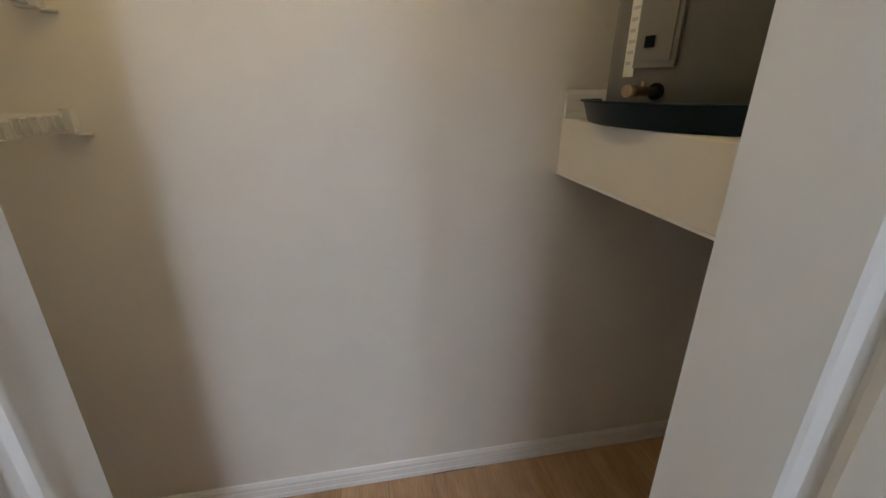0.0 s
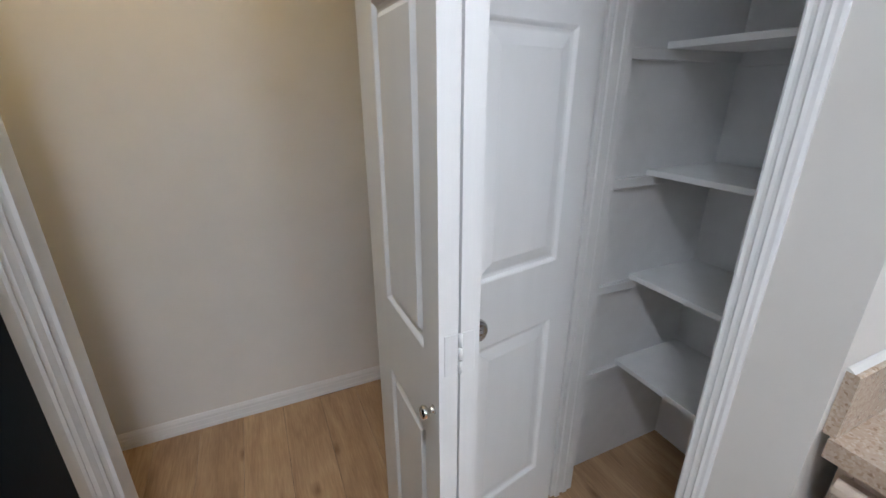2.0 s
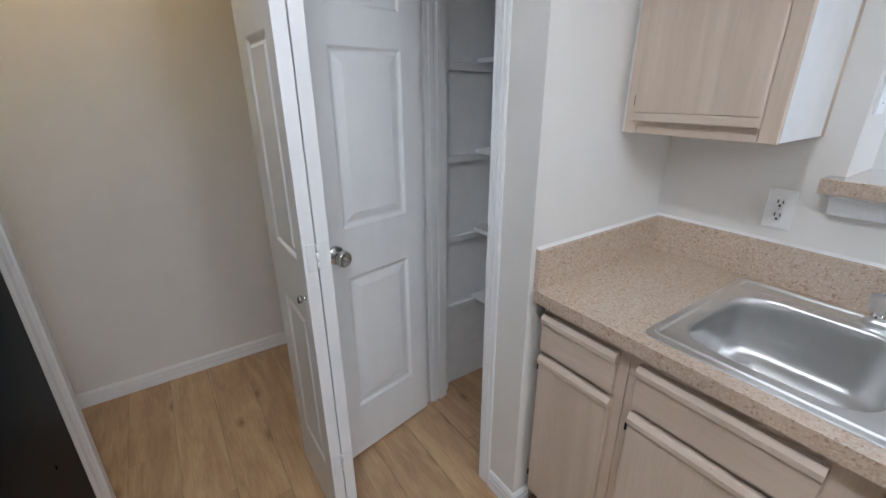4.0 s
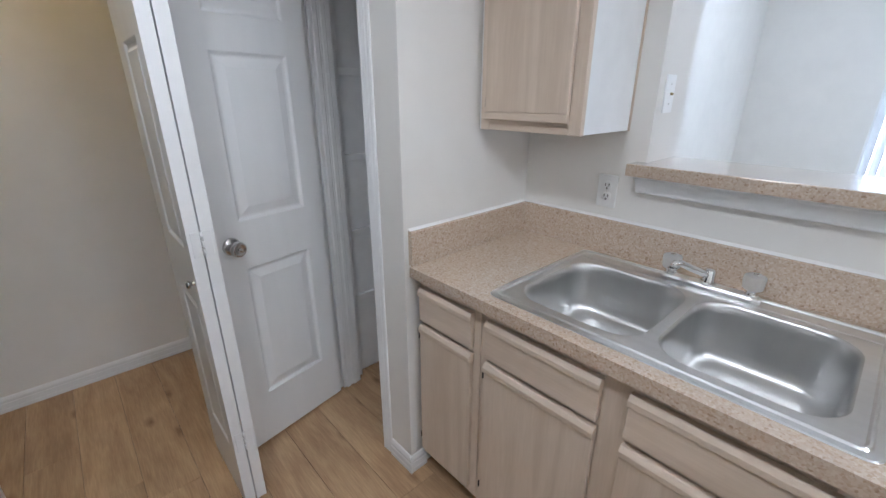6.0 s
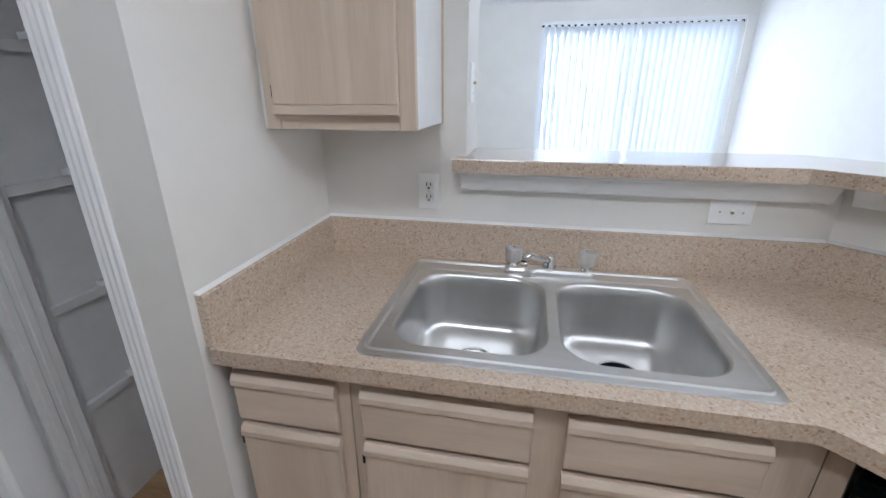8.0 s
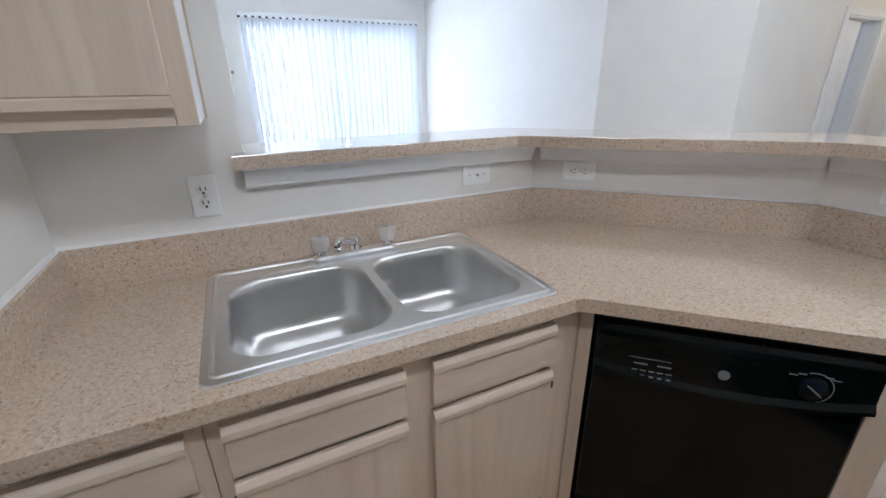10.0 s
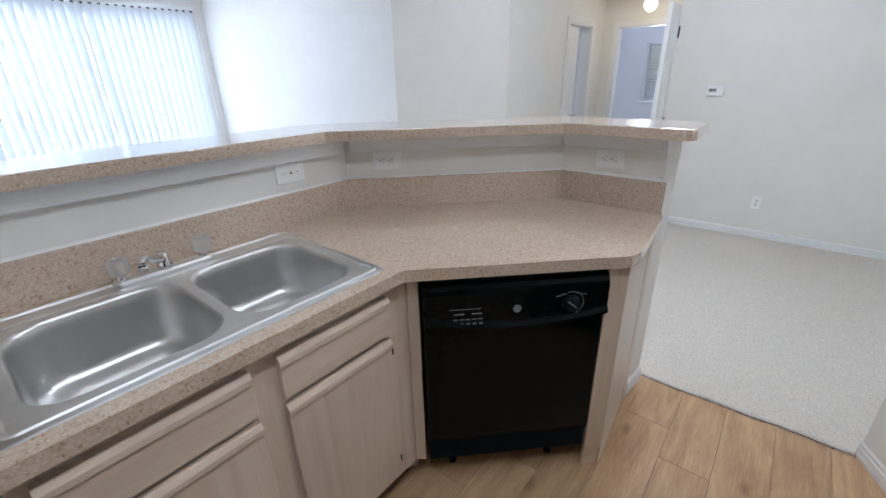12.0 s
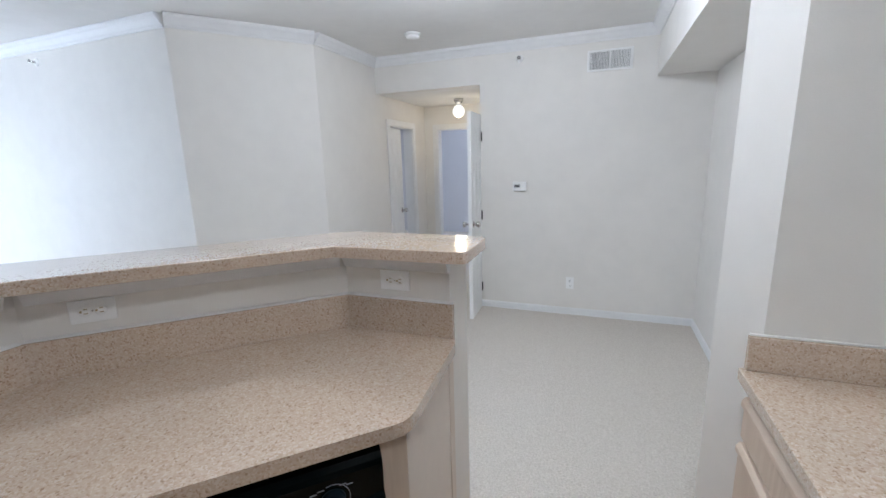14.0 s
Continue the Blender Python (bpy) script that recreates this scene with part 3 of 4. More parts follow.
def folding_door():
    t = thing("folding_door", pose(.45, .34, 0), "white panelled folding closet door, two leaves folded together", "door")
    m2 = pose(.413, .300, .012, 0, 0, 90.0)
    pans = [(.068, a, .286, b) for a, b in ((.24, .823), (1.010, 1.59), (1.705, 1.915))]
    leaf = part("leaf", leaf_mesh(m2, .395, pans, .35), DOOR, t)
    part("leaf", leaf_mesh(m2 @ pose(0, -.0395, 0, 0, 0, -.6), .395, pans, .35), DOOR, t)
    side = m2 @ pose(.026, 0, .908, -90, 0, 0)
    part("small_knob", lathe([(.009, 0), (.006, .003), (.005, .010), (.011, .013), (.013, .019), (.010, .024), (0, .025)], side, 16), NICKEL, leaf, "small round nickel pull")
    for z in (.30, 1.045, 1.80):
        bm = bmesh.new()
        for o in (-.016, .016):
            box(.450 + o - .012, .2975, z - .039, .450 + o + .012, .2997, z + .039, .0008, into=bm)
        for k in (-1, 0, 1):
            tube([(.450, .2965, z + .026 * k - .012), (.450, .2965, z + .026 * k + .012)], .0038, 10, into=bm)
        part("hinge", bm, TRIM, t, "hinge painted over in white")
    return t


folding_door()


def pantry_door():
    t = thing("pantry_door", pose(1.0, .635, 0), "white panelled pantry door standing open, round knob", "door")
    m1 = pose(1.0, .635, .014, 0, 0, 191)
    leaf = part("leaf", leaf_mesh(m1, .487, [(.090, .236, .378, .816), (.090, 1.002, .378, 1.58), (.090, 1.69, .378, 1.91)]), DOOR, t)
    side = m1 @ pose(.418, 0, .919, -90, 0, 0)
    knob = part("knob", lathe(KNOB, side, 32), NICKEL, leaf, "round satin nickel door knob")
    part("key_button", lathe([(.007, .0625), (.007, .066), (0, .066)], side, 12), CHROME, knob)
    for z in (.24, 1.02, 1.80):
        part("hinge", tube([(1.0, .640, z - .045), (1.0, .640, z + .045)], .006, 8), TRIM, t)
    return t


pantry_door()

hp = thing("heater_platform", pose(1.2, 1.2, 1.176), "white painted platform carrying the water heater", "platform")
part("fascia", box(.715, .785, 1.1765, .735, BACK - .002, 1.338, .002), PAINT, hp)
part("front_board", box(.7355, .785, 1.1765, 1.676, .805, 1.338, .002), PAINT, hp)
part("deck", box(.7355, .8055, 1.318, 1.676, BACK - .002, 1.338), PAINT, hp)
part("underside", box(.7355, .8055, 1.178, 1.676, BACK - .002, 1.190), PAINT, hp)
part("edge_strip", box(.7115, .785, 1.172, .7145, BACK - .002, 1.181, .001), TRIM, hp, "thin white edge strip")
mb = mould((.717, BACK - .003), (1.676, BACK - .003), (0, -1), [(o, z + 1.339) for o, z in BASE])
solid("baseboard", mb, TRIM, "white grooved baseboard on the heater platform", "baseboard")


def water_heater():
    cx, cy = .985, 1.335
    t = thing("water_heater", pose(cx, cy, 1.345), "grey enamelled water heater standing in a drain pan", "water heater")
    M = pose(cx, cy, 0)
    part("tank", lathe([(.0, 1.352), (.255, 1.352), (.262, 1.36), (.262, 2.34), (.25, 2.38), (.12, 2.41), (0, 2.41)], M, 48), TANK, t)
    # access cover, curved with the tank, facing the closet

    def curved(r, a1, a2, z1, z2, depth, name, mt, label=""):
        loops = []
        for rr in (r, r + depth):
            n = 10
            up = [(radians(a1 + (a2 - a1) * i / n), z1) for i in range(n + 1)]
            dn = [(a, z2) for a, _ in reversed(up)]
            loops.append([Vector((cx + rr * math.cos(a), cy + rr * math.sin(a), z)) for a, z in up + dn])
        bm = loft(loops, True, True)
        bmesh.ops.triangulate(bm, faces=[f for f in bm.faces if len(f.verts) > 4])
        return part(name, bm, mt, t, label)

    curved(.262, 186, 207, 1.462, 1.90, .010, "access_cover", TANK, "raised grey access cover")
    curved(.262, 188, 205, 1.475, 1.885, .0135, "cover_field", TANK)
    curved(.262, 176.5, 184.5, 1.445, 1.80, .0015, "paper_label", PAPER, "white paper label with print")
    curved(.2636, 177.2, 183.6, 1.62, 1.66, .001, "orange_bar", ORANGE)
    for k in range(6):
        curved(.2637, 178, 182 + (k % 3) * .6, 1.47 + .022 * k, 1.477 + .022 * k, .0006, "print_bar", GREYINK)
    a = radians(200)
    d = Vector((math.cos(a), math.sin(a), 0))
    p = Vector((cx, cy, 1.415)) + d * .25
    tap = part("drain_tap", tube([p, p + d * .04, p + d * .042, p + d * .085, p + d * .087, p + d * .11], [.008, .008, .010, .010, .0125, .0125], 16), BRASS, t, "aged brass drain tap")
    part("flange", tube([p + d * .008, p + d * .018], .017, 20), BLACKM, tap)
    part("tap_stem", tube([p + d * .06, p + d * .06 + Vector((0, 0, .02))], .0045, 10), BRASS, tap)
    # black patch laid on the cover as the shadow of its grip recess
    curved(.273, 192.5, 197, 1.50, 1.522, .006, "grip_shade", BLACKM, "dark patch for the shadow in the cover's grip recess")
    for s in (-.09, .09):
        part("pipe", tube([(cx, cy + s, 2.36), (cx, cy + s, CZ)], .011, 12), BRASS, t)
    return t


water_heater()
drain = thing("drain_pan", pose(1.0, 1.32, 1.339), "dark blue-black plastic drain pan under the heater", "pan")
part("pan", lathe([(.0, 1.3385), (.315, 1.3385), (.322, 1.342), (.338, 1.388), (.346, 1.390), (.346, 1.394), (.334, 1.394), (.318, 1.349), (0, 1.348)], pose(1.0, 1.32, 0), 64), PAN, drain)


def wire_shelf(z):
    t = thing("wire_shelf", pose(-.85, BACK, z), "white vinyl-coated wire closet shelf on wall brackets", "shelf", "closet wire shelves")
    xf = -.575
    part("front_rail", tube([(xf, .93, z + .035), (xf, BACK - .02, z + .035)], .0035, 8), WIRE, t)
    part("lower_rail", tube([(xf, .93, z), (xf, BACK - .02, z)], .0035, 8), WIRE, t)
    part("rear_rail", tube([(-1.17, .93, z + .035), (-1.17, BACK - .02, z + .035)], .0035, 8), WIRE, t)
    n = 26
    for i in range(n):
        y = .94 + (BACK - .04 - .94) * i / (n - 1)
        part("deck_wire", tube([(-1.17, y, z + .039), (xf + .003, y, z + .039), (xf + .0045, y, z + .036), (xf + .0045, y, z)], .0022, 6), WIRE, t)
    bm = box(xf - .03, BACK - .026, z - .008, xf + .022, BACK - .001, z + .046, .004)
    br = part("end_bracket", bm, WIRE, t, "white plastic wall bracket")
    part("bracket_lip", box(xf + .012, BACK - .02, z - .014, xf + .045, BACK - .001, z - .007, .002), WIRE, br)
    part("screw", tube([(xf + .0, BACK - .0275, z + .05), (xf + .02, BACK - .0275, z + .05)], .005, 8), WIRE, br)


for z in (1.318, 1.585):
    wire_shelf(z)

bulb = thing("closet_lamp", pose(-.1, 1.2, CZ), "porcelain closet lamp holder with a warm bulb", "ceiling lamp")
part("holder", lathe([(.055, CZ - .001), (.055, CZ - .02), (.03, CZ - .05), (.02, CZ - .055), (.02, CZ - .06), (0, CZ - .06)], pose(-.1, 1.2, 0), 24), PLATE, bulb)

# refrigerator beside the closet
fr = thing("refrigerator", pose(-.59, .23, 0), "black refrigerator standing beside the closet opening", "refrigerator")
body = part("body", box(-.945, -.09, .03, -.217, .603, 1.74, .006, segs=2), BLACKM, fr, "black textured steel side")
part("fridge_door", box(-.94, -.155, .06, -.222, -.094, 1.12, .012, segs=2), BLACK, fr)
part("freezer_door", box(-.94, -.155, 1.135, -.222, -.094, 1.735, .012, segs=2), BLACK, fr)
for y, z in ((.06, .72), (.06, 1.45), (.42, .60)):
    part("side_bolt", lathe([(.006, 0), (.006, .002), (0, .003)], pose(-.2165, y, z, 0, 90, 0), 10), BLACK, body)
for x in (-.88, -.28):
    for y in (0.0, .55):
        part("foot", lathe([(.02, .0), (.02, .035)], pose(x, y, 0), 12), BLACKM, fr)

# ---- kitchen: base cabinets, dishwasher, counter ----
FX = 1.018     # face frame of the sink cabinets


def lip(x, y0, y1, z):
    """The bevelled finger-pull strip along one edge of a drawer or door front."""
    h = .032
    prof = [(0, 0), (.018, 0), (.0220, .002), (.0230, .005), (.0230, .018), (.0215, .021), (.0165, h - .003), (.013, h), (0, h)]
    loops = [[Vector((x - o, y, z + q)) for o, q in prof] for y in (y0, y1)]
    return loft(loops, True, True)


def cabinet_front(parent, name, y0, y1, z0, z1, x=FX, grain=None):
    """A slab front with a finger-pull strip along its top."""
    f = part(name, box(x - .018, y1, z0, x - .001, y0, z1 - .033, .002), grain or CAB, parent)
    part("finger_pull", lip(x - .001, y1, y0, z1 - .0325), CABH, f)
    return f


def pivot_hinge(parent, y, z, x=FX):
    part("hinge", box(x - .017, y - .0025, z - .012, x - .004, y + .0025, z + .012, .001), DARK, parent, "small dark pivot hinge")


def base_cabinet(y0, y1, fronts, label):
    t = thing("base_cabinet", pose(1.3, (y0 + y1) / 2, 0), label, "cabinet", "sink run cabinets")
    part("carcass", box(FX + .018, y1 + .001, .10, 1.596, y0 - .001, .60), CAB, t)
    # near-black plinth: the toe space's shade is put into its colour
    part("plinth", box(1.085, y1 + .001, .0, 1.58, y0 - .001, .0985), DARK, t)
    bm = bmesh.new()
    ys = [y0 - .001] + [q for f in fronts for q in f] + [y1 + .001]
    for a, b in zip(ys[::2], ys[1::2]):
        if a - b > .003:
            box(FX, b - (.012 if b > y1 + .01 else 0), .10, FX + .017, a + (.012 if a < y0 - .01 else 0), .8755, .0008, into=bm)
    part("face_frame", bm, CAB, t)
    for a, b in fronts:
        for z0, z1 in ((.10, .15), (.69, .73), (.838, .8755)):
            part("frame_rail", box(FX + .001, b + .0125, z0, FX + .016, a - .0125, z1), CABH, t)
    for k, (a, b) in enumerate(fronts):
        cabinet_front(t, "drawer_front", a, b, .717, .842, grain=CABH)
        cabinet_front(t, "cabinet_door", a, b, .135, .698)
        pivot_hinge(t, a + .004 if k != 1 else b - .004, .65)
        pivot_hinge(t, a + .004 if k != 1 else b - .004, .20)
    return t


base_cabinet(-.018, -.305, [(-.028, -.277)], "pickled oak base cabinet with one drawer above a door")
base_cabinet(-.305, -1.205, [(-.334, -.694), (-.760, -1.112)], "pickled oak sink cabinet with two drawer fronts above two doors")

# corner filler between the sink cabinets and the dishwasher
cf = thing("corner_filler", pose(1.0, -1.23, 0), "pickled oak corner filler panels beside the dishwasher", "cabinet")
part("filler", prism([(1.018, -1.206), (.990, -1.228), (1.010, -1.248), (1.04, -1.220)], .10, .8755), CAB, cf)
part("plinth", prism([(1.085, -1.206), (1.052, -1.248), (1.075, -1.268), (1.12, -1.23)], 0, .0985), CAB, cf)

# dishwasher on the slanted run; its frame has x to the right and the face at y = 0
DW = pose(.757, -1.430, 0, 0, 0, 225)


def dishwasher():
    t = thing("dishwasher", DW, "glossy black built-in dishwasher with a control strip", "dishwasher")

    def p(name, bm, mt, parent=t, label=""):
        return part(name, bm, mt, parent, label, at_world=False)

    w = .294
    p("tub", box(-w + .004, .03, .10, w - .004, .42, .86), BLACKM)
    p("door_panel", box(-w, -.004, .225, w, .029, .705, .004, segs=2), BLACK, label="glossy black door panel")
    # control panel: bowed lower lip
    loops = []
    for i in range(13):
        u = -1 + 2 * i / 12
        zl = .672 + .034 * u * u
        pr = [(.03, zl + .006), (-.012, zl), (-.026, zl + .010), (-.026, zl + .020), (-.016, zl + .035), (-.015, .812), (-.012, .826), (-.004, .840), (.008, .850), (.03, .853)]
        loops.append([Vector((u * (w + .003), y, z)) for y, z in pr])
    ctl = p("control_panel", loft(loops, True, True), BLACK, label="glossy black control panel with printed marks")
    p("top_trim", box(-w + .01, .0, .853, w - .01, .02, .858), BLACKM)
    p("latch", box(-.03, .0, .853, .03, .025, .868, .002), BLACKM)
    kick = p("kick_panel", box(-w, .012, .105, w, .03, .205, .003), BLACKM, label="black toe panel")
    p("kick_edge", box(-w, .002, .2055, w, .03, .222, .003), BLACK, kick)
    for x in (-.2, .19):
        p("levelling_foot", lathe([(.014, 0), (.014, .01), (.006, .012), (.006, .10)], pose(x, .09, 0), 10), BLACKM)
    y = -.0165
    p("badge", lathe([(.013, 0), (.013, .003), (.0105, .0035), (.009, .0025), (0, .0025)], pose(0, y, .752, 90, 0, 0), 24), DIMINK, ctl, "round grey badge")
    d = p("dial", lathe([(.030, 0), (.028, .012), (.0, .013)], pose(.175, y + .002, .757, 90, 0, 0), 24), BLACKM, ctl, "round black cycle dial")
    p("pointer", _turned_bar(.175, y - .012, .757, -40, .040, .0035), DIMINK, d)
    for k in range(9):
        a = radians(-60 + 20 * k)
        p("dial_mark", _turned_bar(.175 + .040 * math.cos(a), y + .001, .757 + .040 * math.sin(a), 20 * k + 30, .013, .0022), DIMINK, ctl)
    for x in (.133, .150, .215, .200):
        p("print_bar", box(x - .008, y - .0002, .797 - abs(x - .175) * .3, x + .008, y + .001, .7995 - abs(x - .175) * .3), DIMINK, ctl)
    for k in range(5):
        x = -.205 + .020 * k
        b = p("button", box(x, y - .004, .703, x + .018, y + .002, .718, .001), BLACKM, ctl, "small black push button")
        p("print_bar", box(x + .002, y - .0002, .7225, x + .016, y + .001, .7255), DIMINK, ctl)
        p("button_mark", box(x + .004, y - .0046, .708, x + .014, y - .0038, .713), DIMINK, b)
    for x in (-.20, -.145):
        p("print_bar", box(x, y - .0002, .742, x + .032, y + .001, .7455), DIMINK, ctl)
    p("print_line", box(-.215, y - .0002, .760, -.115, y + .001, .7612), DIMINK, ctl)


def _turned_bar(x, y, z, deg, length, width):
    bm = box(-length / 2, -.0008, -width / 2, length / 2, .0008, width / 2)
    bm.transform(pose(x, y, z, 0, -deg, 0))
    return bm


dishwasher()
fl = thing("end_panel", pose(.54, -1.85, 0), "pickled oak end stile and panel beside the dishwasher", "cabinet")
part("stile", prism([(.546, -1.641), (.500, -1.690), (.520, -1.716), (.565, -1.668)], .085, .8755), CAB, fl)
part("panel", prism([(.500, -1.692), (.546, -2.153), (.566, -2.153), (.522, -1.718)], .0, .8755), ALMOND, fl, "pale smooth end panel")
part("stile_foot", prism([(.552, -1.652), (.512, -1.696), (.522, -1.712), (.565, -1.672)], 0, .084), CABH, fl)
part("batten", prism([(.540, -2.118), (.537, -2.153), (.546, -2.153), (.549, -2.118)], .0, .8755), ALMOND, fl)

# ---- countertop with the sink cut-out ----
SX0, SY0, SX1, SY1 = 1.026, -1.138, 1.572, -.312
ct = thing("countertop", pose(1.2, -1.0, .876), "speckled tan laminate countertop with matching upstand", "countertop")
outer = [(.982, -.004), (.982, -1.150), (.978, -1.163), (.970, -1.174), (.505, -1.640), (.490, -1.660), (.482, -1.685), (.481, -1.715), (.512, -2.105), (.530, -2.154), (.954, -2.154), (1.619, -1.490), (1.619, .008)]
part("slab", prism(outer, .876, .914, [rrect(SX0 + .012, SY0 + .012, SX1 - .012, SY1 - .012, .03)]), LAM, ct)


def upstand(p, q, out, name="upstand"):
    n = Vector((*out, 0)).normalized()
    loops = [[Vector((*a, 0)) + n * o + Vector((0, 0, z)) for o, z in ((0, .9142), (.019, .9142), (.019, 1.034), (.016, 1.037), (0, 1.037))] for a in (p, q)]
    return part(name, loft(loops, True, True), LAM, ct)


upstand((1.619, .008), (1.619, -1.4824), (-1, 0))
upstand((1.6, -.0102 + .019), (.99, -.0102 + .019), (0, -1))
upstand((1.6188, -1.4905), (.9545, -2.1548), (-1, 1))
upstand((.9468, -2.1545), (.530, -2.1545), (0, 1))
for p, q, out in (((1.6185, .007), (1.6185, -1.48), (-1, 0)), ((1.6, .009), (.99, .009), (0, -1)), ((1.618, -1.490), (.954, -2.154), (-1, 1)), ((.95, -2.1542), (.53, -2.1542), (0, 1))):
    n = Vector((*out, 0)).normalized()
    loops = [[Vector((*a, 0)) + n * o + Vector((0, 0, z)) for o, z in ((0, 1.0372), (.012, 1.0372), (.004, 1.043), (0, 1.044))] for a in (p, q)]
    part("caulk_line", loft(loops, True, True), CAULK, ct, "white caulk bead")

# ---- sink ----
def sink():
    t = thing("sink", pose(1.3, -.725, .914), "stainless steel double-bowl sink set into the counter", "sink")
    z = .9145
    bowls = [(1.078, -.722, 1.470, -.362), (1.078, -1.088, 1.470, -.748)]
    loops = [rrect(SX0, SY0, SX1, SY1, .028, z), rrect(SX0 + .002, SY0 + .002, SX1 - .002, SY1 - .002, .027, z + .003),
             rrect(SX0 + .016, SY0 + .016, SX1 - .016, SY1 - .016, .020, z + .0045), rrect(SX0 + .019, SY0 + .019, SX1 - .019, SY1 - .019, .019, z + .0085),
             rrect(SX0 + .023, SY0 + .023, SX1 - .023, SY1 - .023, .018, z + .0085), rrect(SX0 + .027, SY0 + .027, SX1 - .027, SY1 - .027, .017, z + .004)]
    bm = loft(loops)
    top = rrect(SX0 + .027, SY0 + .027, SX1 - .027, SY1 - .027, .017)
    holes = [rrect(*b, .085, segs=8) for b in bowls]
    from mathutils.geometry import tessellate_polygon
    ls = [top, *holes]
    vs = [bm.verts.new((p[0], p[1], z + .004)) for l in ls for p in l]
    for tri in tessellate_polygon([[Vector((p[0], p[1], 0)) for p in l] for l in ls]):
        bm.faces.new([vs[i] for i in tri])
    bmesh.ops.recalc_face_normals(bm, faces=bm.faces[:])
    for f in bm.faces:
        if f.normal.z < -.5:
            f.normal_flip()
    rim = part("rim", bm, STEEL, t, "brushed steel rim and faucet ledge")
    part("deck_ridge", box(1.493, -1.115, z + .0042, 1.497, -.335, z + .0062, .0008), STEEL, rim)
    for k, (x0, y0, x1, y1) in enumerate(bowls):
        rows = []
        for ins, zz, r in ((0, .004, .085), (.003, .0015, .085), (.006, -.004, .085), (.009, -.03, .084), (.014, -.125, .082), (.017, -.142, .080), (.024, -.157, .076), (.036, -.168, .066), (.054, -.173, .052), (.09, -.176, .03), (.14, -.177, .02)):
            rows.append(rrect(x0 + ins, y0 + ins, x1 - ins, y1 - ins, r, z + zz, 8))
        b = part("bowl", loft(rows, False, True, True), BOWL, t, "deep brushed steel bowl")
        cx, cy = (x0 + x1) / 2 + .03, (y0 + y1) / 2
        part("strainer", lathe([(.056, .0), (.055, .003), (.046, .003), (.040, -.003), (.022, -.0035), (.02, .0), (.012, .006), (0, .006)], pose(cx, cy, z - .1745), 28), CHROME if k == 0 else BLACKM, b,
             "chrome strainer" if k == 0 else "dark rubber disposal collar")
        if k == 1:
            part("strainer_ring", lathe([(.060, .0), (.060, .0035), (.054, .0045), (.052, .0)], pose(cx, cy, z - .1748), 28), CHROME, b)
    return t


sink()


def faucet():
    t = thing("faucet", pose(1.528, -.735, .92), "chrome two-handle kitchen faucet with clear knobs", "faucet")
    z = .9188
    part("base_plate", loft([rrect(1.503, -.868, 1.553, -.602, .02, z), rrect(1.505, -.866, 1.551, -.604, .019, z + .010), rrect(1.510, -.861, 1.546, -.609, .016, z + .016)], True, True), STEEL, t)
    part("spout_body", lathe([(.021, 0), (.021, .012), (.017, .018), (.016, .042), (.012, .048), (0, .049)], pose(1.528, -.735, z + .014), 20), CHROME, t)
    a = Vector((1.528, -.735, z + .040))
    d = Vector((-.78, .62, 0)).normalized()
    pts = [a, a + d * .025 + Vector((0, 0, .012)), a + d * .06 + Vector((0, 0, .026)), a + d * .095 + Vector((0, 0, .042)), a + d * .112 + Vector((0, 0, .042)), a + d * .118 + Vector((0, 0, .030))]
    sp = part("spout", tube(pts, [.013, .0115, .0105, .010, .0105, .011], 14), CHROME, t)
    part("aerator", tube([pts[-1] + Vector((0, 0, .001)), pts[-1] - Vector((0, 0, .012))], .0125, 14), CHROME, sp)
    for y in (-.628, -.842):
        h = part("handle", lathe([(.016, 0), (.016, .008), (.013, .012), (.012, .02)], pose(1.528, y, z + .014), 18), CHROME, t)
        loops = []
        for r, zz in ((.020, .020), (.0245, .024), (.0265, .052), (.0255, .060), (.020, .063)):
            loops.append([Vector((1.528 + r * (1 + (.02 if i % 2 else -.02)) * math.cos(q), y + r * (1 + (.02 if i % 2 else -.02)) * math.sin(q), z + .014 + zz)) for i, q in ((i, 2 * math.pi * i / 24) for i in range(24))])
        part("clear_knob", loft(loops, True, True), ACRYLIC, h, "clear ribbed acrylic knob")
        part("knob_screw", lathe([(.007, .063), (.007, .0655), (0, .0655)], pose(1.528, y, z + .0142), 12), CHROME, h)


faucet()
sc = thing("sink_hole_cover", pose(1.53, -.57, .92), "square steel mark beside the faucet plate", "cover")
part("plate", box(1.510, -.598, .9187, 1.548, -.582, .9200, .0006), STEEL, sc)

# ---- upper cabinet ----
uc = thing("wall_cabinet", pose(1.46, -.19, 1.345), "pickled oak wall cabinet with a slab door", "cabinet")
part("carcass", box(1.335, -.385, 1.362, 1.618, -.004, 2.12, .001), CAB, uc)
part("side_panel", box(1.330, -.3885, 1.347, 1.6185, -.3855, 2.12), SHELF, uc, "pale smooth side skin")
bm = bmesh.new()
box(1.314, -.389, 1.345, 1.334, -.350, 2.12, .0015, into=bm)
box(1.314, -.042, 1.345, 1.334, -.004, 2.12, .0015, into=bm)
part("face_frame", bm, CAB, uc)
part("bottom_rail", box(1.3145, -.349, 1.346, 1.3335, -.0425, 1.382, .001), CABH, uc)
part("bottom_board", box(1.335, -.384, 1.352, 1.617, -.005, 1.361), CAB, uc)
dr = part("cabinet_door", box(1.296, -.351, 1.404, 1.3125, -.036, 2.09, .002), CAB, uc)
RABBET = [(0, 0), (.007, 0), (.007, .009), (.0165, .009), (.0185, .011), (.0185, .028), (.0165, .032), (0, .032)]
